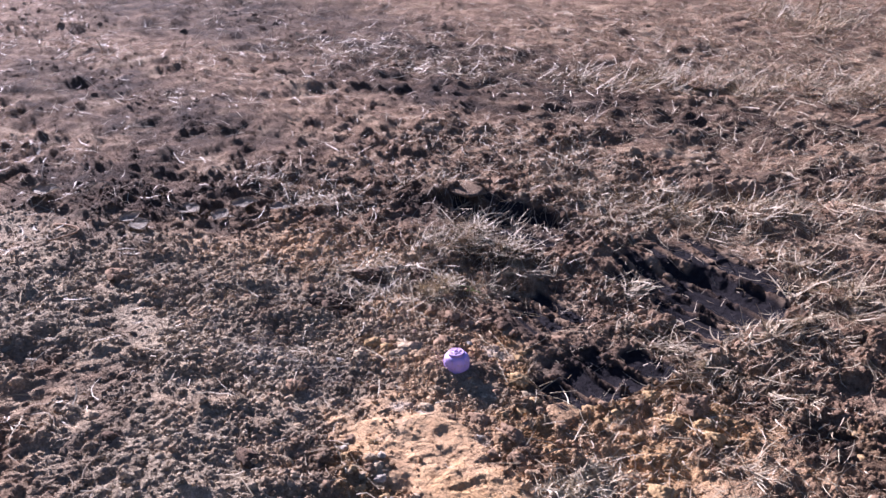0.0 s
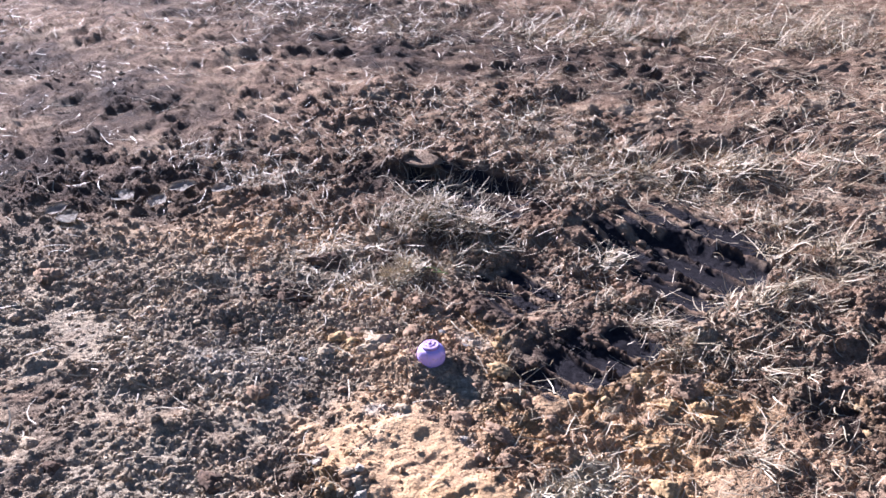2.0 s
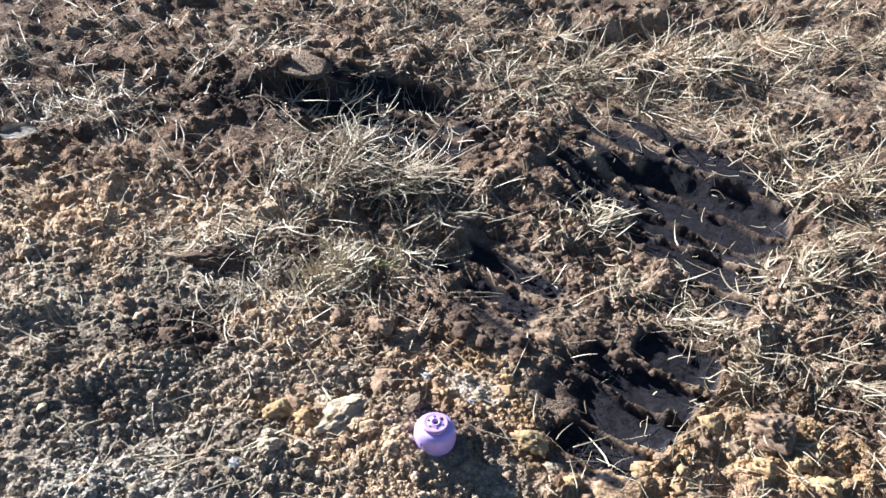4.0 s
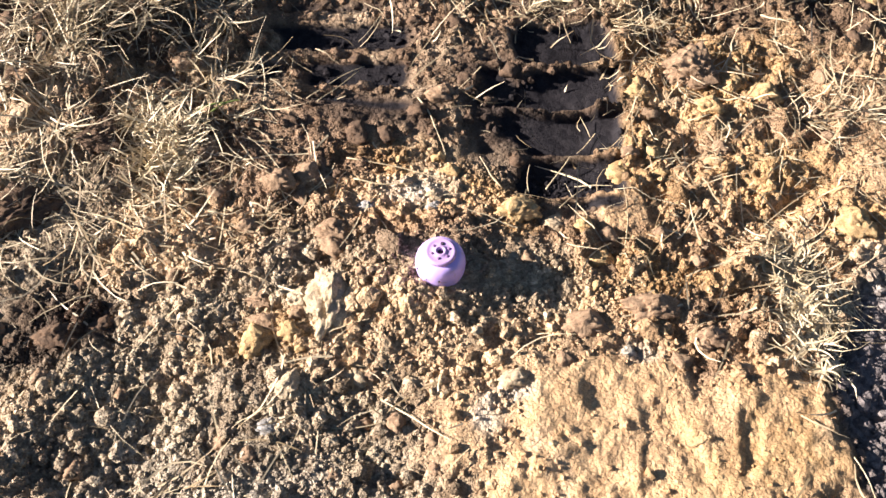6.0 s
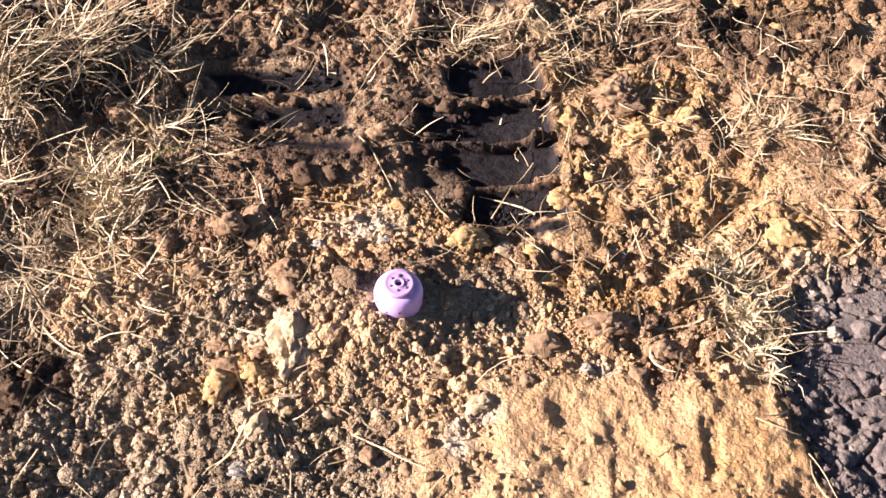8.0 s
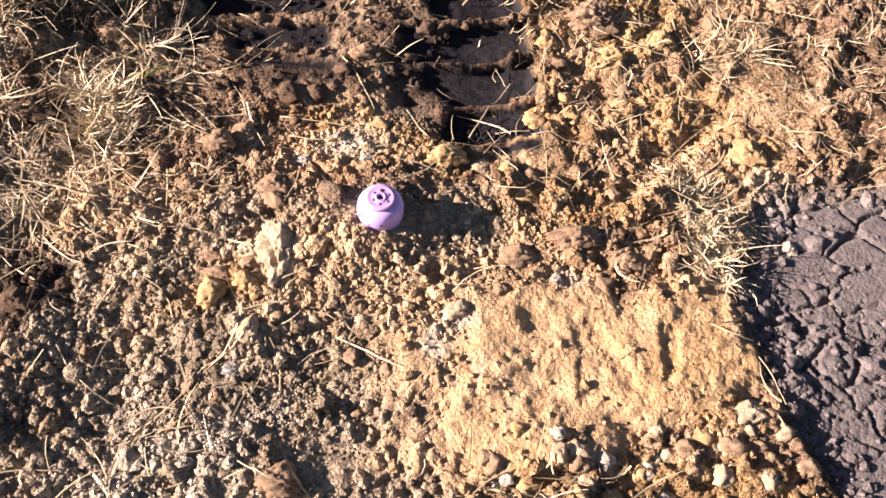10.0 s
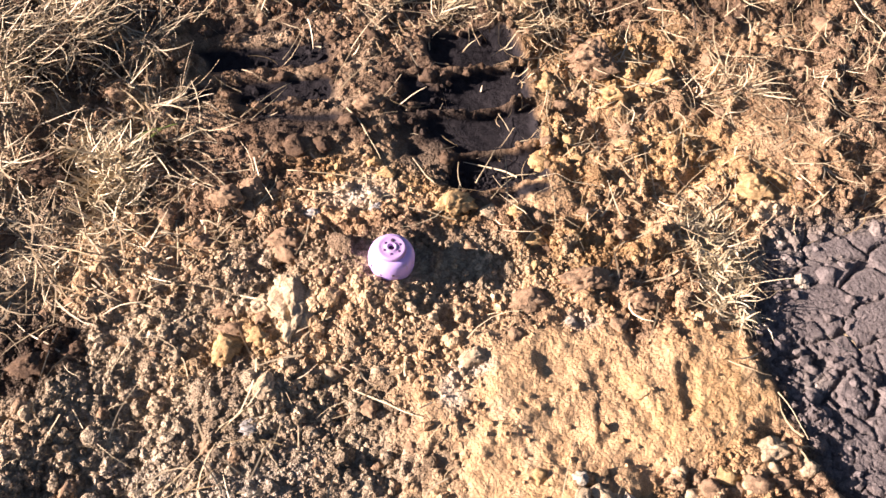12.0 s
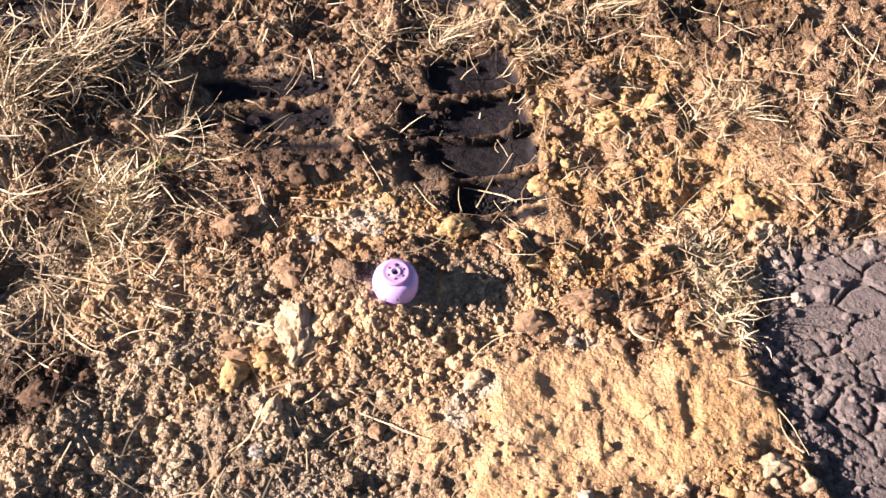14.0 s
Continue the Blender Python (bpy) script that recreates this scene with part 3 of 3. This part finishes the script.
def grass_tuft(x, y, spread, n, length, lean, heading, label, thick=(0.0015, 0.0036), material=None, order=0.6, low=0.13):
    """One tuft of dead grass, rooted at a point: wisps of blades that lean the same way, and strays between them."""
    wisps = max(4, n // 16)
    wx, wy, wh = rng.normal(0, spread, wisps), rng.normal(0, spread * 0.6, wisps), heading + rng.normal(0, 0.9, wisps)
    which = rng.integers(0, wisps, n)
    along, across = wx[which] + rng.normal(0, spread * 0.12, n), wy[which] + rng.normal(0, spread * 0.12, n)
    bx = x + along * math.cos(heading) - across * math.sin(heading)
    by = y + along * math.sin(heading) + across * math.cos(heading)
    hd = np.where(rng.random(n) < order, wh[which] + rng.normal(0, 0.35, n), rng.uniform(0, 2 * np.pi, n))
    ln = np.clip(rng.normal(lean - 0.18, 0.2, n), low, 0.9)
    pile = np.abs(rng.normal(0, 0.012, n)) * np.exp(-((bx - x) ** 2 + (by - y) ** 2) / (2 * spread ** 2))
    v, f = blades(n, bx, by, ground_z(bx, by) - 0.003 + pile, length * rng.uniform(0.3, 1.1, n) ** 1.3, ln, rng.uniform(*thick, n), hd, 1.0)
    base = Vector((x, y, float(ground_z(x, y))))
    ob = new("dry_grass_tuft")
    ob.location = base
    blade = new("blade_mat", mesh_from("blade_mat", v - np.array(base)[None], f, material or STRAW))
    blade.parent = ob
    blade["kind"] = "stuff"
    bv, bf = MEDIUM[n % 7]
    root = mesh_from("root_clod", bv * np.array((spread, spread, 0.02)) * 0.6, bf, CRUMB)
    dress(root, bv[:, 0] * 0 + x, bv[:, 1] * 0 + y)
    clump = new("root_clod", root)
    clump.parent = ob
    clump["label"] = "matted root clump with soil"
    return tagged(ob, label, "grass tuft", group="dead grass tufts")


TUFTS_NEAR = [(-0.70, 0.46, 0.055, 300, 0.15, 0.5, -0.9), (-0.62, 0.52, 0.06, 150, 0.13, 0.4, -0.2), (-0.74, 0.37, 0.08, 190, 0.15, 0.45, 1.9),
              (-0.58, 0.62, 0.08, 170, 0.15, 0.45, -0.4), (-0.43, 0.38, 0.05, 130, 0.11, 0.5, -1.0), (-0.82, 0.62, 0.10, 110, 0.14, 0.33, 2.4),
              (0.34, 0.68, 0.05, 120, 0.11, 0.5, -1.4), (0.12, 0.68, 0.06, 90, 0.11, 0.45, 0.2),
              (0.42, 0.80, 0.07, 130, 0.12, 0.4, 0.2), (0.70, 0.48, 0.06, 90, 0.10, 0.4, 0.9), (-0.80, 0.12, 0.07, 110, 0.10, 0.4, 0.3)]
TUFTS_FAR = [(0.24, 1.02, 0.07, 260, 0.09, 0.4, 1.0), (0.33, 1.2, 0.07, 200, 0.09, 0.4, 0.6), (-0.2, 0.86, 0.06, 110, 0.10, 0.4, 0.2), (0.16, 1.46, 0.10, 230, 0.15, 0.4, 0.4), (-0.62, 1.45, 0.14, 260, 0.16, 0.4, 0.5), (-1.2, 0.75, 0.14, 90, 0.12, 0.3, 0.6),
             (-2.1, 3.0, 0.30, 420, 0.24, 0.5, 1.0), (-1.8, 3.5, 0.30, 420, 0.24, 0.5, 1.1), (-2.4, 2.6, 0.26, 320, 0.22, 0.5, 0.9),
             (-1.6, 3.9, 0.30, 320, 0.24, 0.5, 1.0), (-0.30, 2.1, 0.18, 300, 0.18, 0.45, 1.0), (-0.52, 1.75, 0.16, 280, 0.18, 0.45, 1.0),
             (-3.1, 5.2, 0.40, 420, 0.32, 0.6, 1.0), (0.0, 2.5, 0.2, 240, 0.18, 0.45, 1.0)]
for row in TUFTS_NEAR:
    grass_tuft(*row, "tuft of bleached dead grass rooted in soil")
for row in TUFTS_FAR:
    grass_tuft(*row, "pale dead grass flattened in a swath across the field", thick=(0.002, 0.005), order=0.4)
for row in ((-0.495, 0.235, 0.040, 420, 0.075, 0.55, -1.2), (-0.485, 0.175, 0.035, 260, 0.065, 0.5, -1.0)):
    grass_tuft(*row, "dense yellowish tuft of short dry grass", thick=(0.0019, 0.0040), material=STALK, order=0.3, low=0.06)
for row in ((0.575, 0.085, 0.034, 420, 0.050, 0.22, -1.3), (0.592, 0.01, 0.036, 460, 0.050, 0.22, -1.2), (0.592, -0.07, 0.030, 220, 0.045, 0.2, -1.4)):
    grass_tuft(*row, "short chopped bright straw on the bank of the rut", thick=(0.002, 0.0038), material=STALK, order=0.1, low=0.06)

# ---- the purple thing ----
def revolve(profile, n=48):
    bm = bmesh.new()
    rings = []
    for r, z in profile:
        rings.append([bm.verts.new((r * math.cos(2 * math.pi * k / n), r * math.sin(2 * math.pi * k / n), z)) for k in range(n)])
    for a, b in zip(rings, rings[1:]):
        for k in range(n):
            bm.faces.new((a[k], a[(k + 1) % n], b[(k + 1) % n], b[k]))
    bm.faces.new(rings[0][::-1])
    bm.faces.new(rings[-1])
    for f in bm.faces:
        f.smooth = True
    return bm


def part(name, bm, material, parent, label=""):
    me = bpy.data.meshes.new(name)
    bm.to_mesh(me)
    bm.free()
    me.materials.append(material)
    ob = new(name, me)
    ob.parent = parent
    if label:
        ob["label"] = label
    return ob


def plastic(name, colour, rough):
    m, n, l, p = nodes_of(name)
    where = n.new("ShaderNodeTexCoord").outputs["Object"]
    f = noise_node(n, l, 90, 5, 0.65, where)
    l.new(mix(n, l, ramp(n, l, f, 0.56, 0.72, 0, 0.55), colour, (0.34, 0.24, 0.17)), p.inputs["Base Color"])
    p.inputs["Roughness"].default_value = rough
    b = n.new("ShaderNodeBump")
    b.inputs["Strength"].default_value, b.inputs["Distance"].default_value = 0.35, 0.001
    l.new(f, b.inputs["Height"])
    l.new(b.outputs[0], p.inputs["Normal"])
    return m


LILAC = plastic("lilac_plastic", (0.60, 0.44, 0.88), 0.45)
MAUVE = plastic("mauve_plastic", (0.50, 0.33, 0.60), 0.6)
# darker mauve: the shade inside the cap's notches, put into the colour
NOTCH_SHADE = plastic("shaded_mauve", (0.24, 0.13, 0.28), 0.75)
# near-black for pegs whose colour stands in for the shade in holes
HOLE = plastic("dark_recess", (0.05, 0.03, 0.06), 0.8)


def disc(x, y, z, r, h, tilt=None):
    """A short round peg, leaning along tilt."""
    bm = revolve([(r, 0), (r, h * 0.7), (r * 0.85, h)], 12)
    m = Matrix.Translation((x, y, z))
    if tilt is not None:
        m = m @ Vector(tilt).to_track_quat("Z", "Y").to_matrix().to_4x4()
    bmesh.ops.transform(bm, matrix=m, verts=bm.verts)
    return bm


device = tagged(new("plastic_canister"), "round lilac plastic canister with mauve cap half set in crumbly soil", "plastic canister")
device.matrix_world = pose(0.003, 0.003, 0.0115, 3, -2, 0) @ Matrix.Diagonal((0.935, 0.935, 0.92, 1))
part("body", revolve([(0.026, -0.014), (0.034, -0.010), (0.0385, 0.004), (0.0392, 0.010), (0.0380, 0.0115), (0.0398, 0.013), (0.0414, 0.022),
                      (0.0418, 0.032), (0.0414, 0.041), (0.0396, 0.049), (0.0365, 0.055), (0.0325, 0.0590), (0.0285, 0.0608), (0.0252, 0.0612)], 64), LILAC, device)
part("neck", revolve([(0.0245, 0.054), (0.0240, 0.0625)]), MAUVE, device, "recessed mauve neck under the cap")
cap = part("cap", revolve([(0.0225, 0.0600), (0.0258, 0.0606), (0.0264, 0.063), (0.0266, 0.066), (0.0254, 0.0685), (0.0225, 0.0698), (0.0200, 0.0688), (0.0110, 0.0688),
                           (0.0092, 0.0710), (0.0066, 0.0710), (0.0057, 0.0693), (0.0052, 0.064)]), MAUVE, device, "mauve round cap with notches and a hole")
part("plug", disc(0, 0, 0.0635, 0.0046, 0.0015), HOLE, cap, "dark hole in the middle of the cap")
for k in range(6):
    a = radians(60 * k + 22)
    part("notch", disc(0.0145 * math.cos(a), 0.0145 * math.sin(a), 0.0688, 0.0034 if k == 1 else 0.0024, 0.0014), HOLE if k == 1 else NOTCH_SHADE, cap)
for a, z in ((-118, 0.036), (-88, 0.040), (-150, 0.042)):
    n = Vector((math.cos(radians(a)), math.sin(radians(a)), 0.45)).normalized()
    part("vent_hole", disc(0.0408 * math.cos(radians(a)), 0.0408 * math.sin(radians(a)), z, 0.0022, 0.0012, n), HOLE, device)
for k in range(26):
    a = 2 * math.pi * k / 26
    bm = bmesh.new()
    bmesh.ops.create_cube(bm, size=1.0)
    bmesh.ops.transform(bm, matrix=Matrix.Translation((0.0385 * math.cos(a), 0.0385 * math.sin(a), 0.004)) @ Matrix.Rotation(a, 4, "Z") @ Matrix.Diagonal((0.0022, 0.0024, 0.012, 1)), verts=bm.verts)
    part("rib", bm, LILAC, device)

# ---- single stones and clods ----
def stone_material(name, a, b):
    m, n, l, p = nodes_of(name)
    where = n.new("ShaderNodeNewGeometry").outputs["Position"]
    f = noise_node(n, l, 70, 6, 0.7, where)
    g = noise_node(n, l, 420, 4, 0.7, where)
    c = mix(n, l, ramp(n, l, f, 0.32, 0.68), a, b)
    c = mix(n, l, 0.7, c, mix(n, l, ramp(n, l, g, 0.3, 0.7), (0.5, 0.49, 0.48), (1.3, 1.3, 1.28)), "MULTIPLY")
    l.new(c, p.inputs["Base Color"])
    p.inputs["Roughness"].default_value, p.inputs["Specular IOR Level"].default_value = 0.95, 0.15
    b1 = n.new("ShaderNodeBump")
    b1.inputs["Strength"].default_value, b1.inputs["Distance"].default_value = 0.9, 0.004
    l.new(noise_node(n, l, 160, 6, 0.7, where), b1.inputs["Height"])
    l.new(b1.outputs[0], p.inputs["Normal"])
    return m


KINDS = {
    "pale": (stone_material("pale_stone", (0.39, 0.292, 0.18), (0.65, 0.515, 0.34)), "pale sandy stone lying in loose crumbs", "stone"),
    "white": (stone_material("white_stone", (0.44, 0.37, 0.28), (0.68, 0.60, 0.48)), "small whitish chalky stone on the clay", "stone"),
    "ochre": (stone_material("ochre_clod", (0.40, 0.255, 0.115), (0.66, 0.47, 0.23)), "crumbly ochre-yellow clay lump on brown soil", "clod"),
    "brown": (stone_material("brown_clod", (0.23, 0.148, 0.088), (0.44, 0.305, 0.19)), "rough brown clod of broken field soil", "clod"),
    "dark": (stone_material("dark_clod", (0.08, 0.055, 0.04), (0.20, 0.13, 0.08)), "dark moist clod of soil beside straw", "clod"),
    "grey": (stone_material("grey_stone", (0.30, 0.28, 0.26), (0.50, 0.47, 0.42)), "small blue-grey stone among soil crumbs", "stone"),
}
PLAIN = [lump_shape(3, s + 110, 0.38, 0.8) for s in range(8)]
BIG = [lump_shape(4, s + 50, 0.38, 0.8) for s in range(6)]
LARGE = [lump_shape(5, s + 80, 0.36, 0.8) for s in range(3)]


def clod(x, y, a, b, kind, turn=0.0, k=0, height_share=0.68):
    """One lump, a by b metres across, bedded in the ground."""
    shapes = LARGE if max(a, b) > 0.075 else BIG if k < 12 else PLAIN
    v, f = shapes[k % len(shapes)]
    material, label, category = KINDS[kind]
    c = min(a, b) * height_share
    me = mesh_from("clod", v * np.array((a / 2, b / 2, c / 2)), f, material)
    ob = new("stone" if category == "stone" else "clod", me)
    ob.matrix_world = pose(x, y, float(ground_z(x, y)) + c * 0.14, 0, 0, turn)
    return tagged(ob, label, category, group="loose stones and clods")


LUMPS_NEAR = [(-0.16, -0.068, 0.062, 0.128, "pale", 10), (0.12, 0.150, 0.065, 0.050, "ochre", 20), (0.182, 0.135, 0.038, 0.032, "pale", 0),
              (0.232, 0.13, 0.028, 0.032, "ochre", 0), (-0.262, -0.145, 0.050, 0.048, "ochre", 40), (-0.21, -0.07, 0.036, 0.036, "pale", 0),
              (-0.27, -0.07, 0.036, 0.032, "brown", 0), (-0.25, -0.11, 0.056, 0.036, "brown", -10), (0.44, 0.54, 0.10, 0.09, "brown", 0),
              (0.58, 0.50, 0.058, 0.055, "ochre", 0), (0.52, 0.52, 0.06, 0.05, "ochre", 30), (0.47, 0.45, 0.05, 0.045, "ochre", 0)]
LUMPS_CLAY = [(0.70, 0.20, 0.065, 0.065, "ochre", 0), (0.745, 0.0, 0.024, 0.032, "white", 0), (0.30, -0.10, 0.024, 0.018, "white", 20),
              (0.235, -0.06, 0.062, 0.045, "brown", 10), (0.13, -0.17, 0.042, 0.032, "pale", 0),               (0.585, -0.34, 0.060, 0.042, "pale", 20), (0.34, -0.02, 0.080, 0.055, "brown", 0), (0.43, -0.06, 0.042, 0.036, "brown", 0),
              (0.30, 0.28, 0.048, 0.055, "ochre", 0), (0.335, 0.48, 0.052, 0.065, "ochre", 10), (0.26, 0.07, 0.042, 0.032, "ochre", 0)]
LUMPS_LEFT = [(-0.13, 0.13, 0.030, 0.024, "grey", 0), (-0.02, 0.16, 0.024, 0.022, "pale", 0), (-0.02, 0.13, 0.026, 0.024, "grey", 0),
              (-0.24, 0.18, 0.042, 0.050, "brown", 0), (-0.03, 0.41, 0.055, 0.045, "brown", 0), (-0.60, 0.215, 0.080, 0.060, "dark", 10),
              (-0.18, 0.07, 0.048, 0.042, "brown", 0), (-0.32, 0.07, 0.045, 0.040, "brown", 0), (-0.22, -0.28, 0.034, 0.030, "grey", 0),
              (-0.20, -0.22, 0.040, 0.046, "pale", 0), (-0.50, -0.14, 0.046, 0.040, "dark", 0)]
LUMPS_FAR = [(-0.56, -0.17, 0.05, 0.045, "dark", 0), (-0.71, -0.18, 0.05, 0.04, "brown", 0),
             (-0.70, 0.05, 0.15, 0.08, "dark", 45), (-0.27, -1.0, 0.05, 0.04, "pale", 0), (-0.13, -0.98, 0.045, 0.04, "dark", 0),
             (-0.34, -0.72, 0.04, 0.03, "pale", 0), (0.12, -0.69, 0.07, 0.05, "dark", 0), (-1.08, -0.75, 0.10, 0.08, "brown", 0),
             (-0.14, -0.46, 0.06, 0.05, "brown", 0), (-0.28, 0.15, 0.05, 0.045, "brown", 0)]
for rows in (LUMPS_NEAR, LUMPS_CLAY, LUMPS_LEFT, LUMPS_FAR):
    for k, (x, y, a, b, kind, turn) in enumerate(rows):
        clod(x, y, a, b, kind, turn, k)

more = np.random.default_rng(31)
count = 0
while count < 230:
    x, y = more.uniform(-0.95, 1.0), more.uniform(-0.6, 0.95)
    o, g, d, c, w = [float(q[0]) for q in soils(np.array([x]), np.array([y]))]
    deep, strip = tread(np.array([x]), np.array([y]))
    if math.hypot(x, y) < 0.09 or c > 0.5 or deep[0] > 0.2 or in_rut(np.array([x]), np.array([y]))[0] > 0.1:
        continue
    kind = "ochre" if o > 0.5 else "dark" if d > 0.5 or strip[0] > 0.3 else ("pale" if more.random() < 0.4 else "brown") if g > 0.4 else "brown"
    size = more.uniform(0.014, 0.028) if g > 0.4 else more.uniform(0.018, 0.040)
    clod(x, y, size * more.uniform(0.8, 1.3), size, kind, more.uniform(0, 180), count + 12)
    count += 1

for k in range(40):
    x, y = more.uniform(0.16, 0.64), -0.425 + more.normal(0, 0.035)
    kind = ("pale", "ochre", "pale", "brown", "white")[k % 5]
    size = more.uniform(0.016, 0.038)
    clod(x, y, size * more.uniform(0.8, 1.3), size, kind, more.uniform(0, 180), k + 12)


# ---- single stalks ----
def tube(points, radius, sides=6):
    """A bent round stalk along points, thinner at its end."""
    bm = bmesh.new()
    rings = []
    for k, p in enumerate(points):
        q = points[min(k + 1, len(points) - 1)] - points[max(k - 1, 0)]
        side = q.cross(Vector((0, 0, 1))).normalized()
        top = side.cross(q).normalized()
        r = radius * (1 - 0.5 * k / len(points))
        rings.append([bm.verts.new(p + r * (math.cos(2 * math.pi * i / sides) * side + math.sin(2 * math.pi * i / sides) * top)) for i in range(sides)])
    for a, b in zip(rings, rings[1:]):
        for i in range(sides):
            bm.faces.new((a[i], a[(i + 1) % sides], b[(i + 1) % sides], b[i])).smooth = True
    bm.faces.new(rings[0][::-1])
    bm.faces.new(rings[-1])
    return bm


def stalk(x0, y0, x1, y1, radius=0.0016, bow=0.1, lift=0.02, material=None, label="single bleached straw stalk lying on the soil"):
    n = 9
    a, b = Vector((x0, y0, 0)), Vector((x1, y1, 0))
    side = Vector((-(b - a).y, (b - a).x, 0))
    pts = []
    for k in range(n):
        t = k / (n - 1)
        p = a.lerp(b, t) + side * (bow * 4 * t * (1 - t) + 0.03 * noise.noise(Vector((x0 * 40, y0 * 40, t * 2.5))))
        pts.append(p)
    z = ground_z([p.x for p in pts], [p.y for p in pts])
    line = np.linspace(z[0] + 0.002, z[-1] + 0.002 + lift, n)
    for p, g, s_ in zip(pts, z, line):
        p.z = max(g + radius * 0.6, s_ + 0.002)
    me = bpy.data.meshes.new("dry_stalk")
    bm = tube([p - pts[0] for p in pts], radius)
    bm.to_mesh(me)
    bm.free()
    me.materials.append(material or STALK)
    ob = new("dry_stalk", me)
    ob.location = pts[0]
    return tagged(ob, label, "straw", group="single straw stalks")


STALKS_NEAR = [(-0.31, 0.36, -0.32, 0.51), (-0.27, 0.36, -0.18, 0.46), (-0.38, 0.25, -0.27, 0.15), (-0.37, 0.26, -0.25, 0.14), (0.34, 0.0, 0.29, 0.08),
               (0.30, 0.10, 0.30, 0.23), (0.14, 0.21, 0.14, 0.27), (0.17, 0.23, 0.21, 0.30), (0.25, 0.37, 0.23, 0.41), (0.88, 0.31, 0.98, 0.375),
               (0.87, 0.43, 0.86, 0.33), (-0.18, 0.23, 0.02, 0.20), (-0.07, 0.39, -0.01, 0.25), (-0.13, -0.27, -0.04, -0.25)]
STALKS_MORE = [(-0.21, -0.29, -0.17, -0.35), (0.62, -0.24, 0.64, -0.33), (-0.16, 0.18, -0.06, 0.18), (0.19, 0.17, 0.24, 0.23), (0.41, 0.50, 0.48, 0.47),
               (-0.39, 0.23, -0.29, 0.15), (-0.15, 0.69, -0.20, 0.53), (0.09, 1.0, 0.20, 0.99), (-0.25, 0.35, -0.19, 0.45), (0.17, 1.32, 0.33, 1.36),
               (-0.84, 0.10, -0.94, 0.16), (0.10, 0.58, 0.11, 0.70), (0.09, 0.20, 0.05, 0.26), (0.44, 0.52, 0.60, 0.44)]
for rows in (STALKS_NEAR, STALKS_MORE):
    for k, row in enumerate(rows):
        stalk(*row, radius=0.0009 + 0.0007 * ((k * 7) % 5) / 4, bow=0.05 * math.sin(k * 2.3), lift=0.016 * abs(math.sin(k * 1.7)))
stalk(-1.66, -0.87, -1.33, -0.93, 0.005, 0.3, 0.05, KINDS["brown"][0], "curved brown root sticking out of dark soil")
for x, y in ((-0.43, 0.285), (-0.45, 0.27)):
    stalk(x, y, x + 0.05, y + 0.035, 0.0022, 0.15, 0.02, GREEN, "fresh green grass blade among dead straw")


# ---- pale dead leaves on the dark soil ----
LEAF = stone_material("pale_leaf", (0.36, 0.31, 0.25), (0.58, 0.53, 0.45))


def dead_leaf(x, y, size, turn):
    bm = bmesh.new()
    grid = [[None] * 5 for _ in range(9)]
    for i in range(9):
        t = i / 8
        w = 0.34 * math.sin(math.pi * min(1, t * 0.96 + 0.04)) ** 0.8 + 0.01
        for j in range(5):
            s_ = (j - 2) / 2
            grid[i][j] = bm.verts.new((size * (t - 0.5), size * w * s_ * (1 + 0.2 * noise.noise(Vector((t * 5, s_, turn)))),
                                      size * (0.10 * s_ * s_ + 0.12 * noise.noise(Vector((t * 3, s_ * 2, turn))) + 0.05)))
    for i in range(8):
        for j in range(4):
            bm.faces.new((grid[i][j], grid[i + 1][j], grid[i + 1][j + 1], grid[i][j + 1])).smooth = True
    me = bpy.data.meshes.new("dead_leaf")
    bmesh.ops.solidify(bm, geom=bm.faces[:], thickness=size * 0.012)
    bm.to_mesh(me)
    bm.free()
    me.materials.append(LEAF)
    ob = new("dead_leaf", me)
    ob.matrix_world = pose(x, y, float(ground_z(x, y)) + 0.012, 8, -6, turn)
    return tagged(ob, "pale dried leaf curled on dark soil", "leaf", group="dead leaves")


for row in ((-1.54, -0.36, 0.16, 20), (-1.48, -0.15, 0.14, 70), (-1.40, -0.02, 0.13, 40), (-1.42, -0.59, 0.15, 10), (-1.46, -0.26, 0.12, 130),
            (-1.92, -0.85, 0.16, 60), (-1.53, -0.60, 0.12, 100)):
    dead_leaf(row[0], row[1], row[2] * 0.8, row[3])
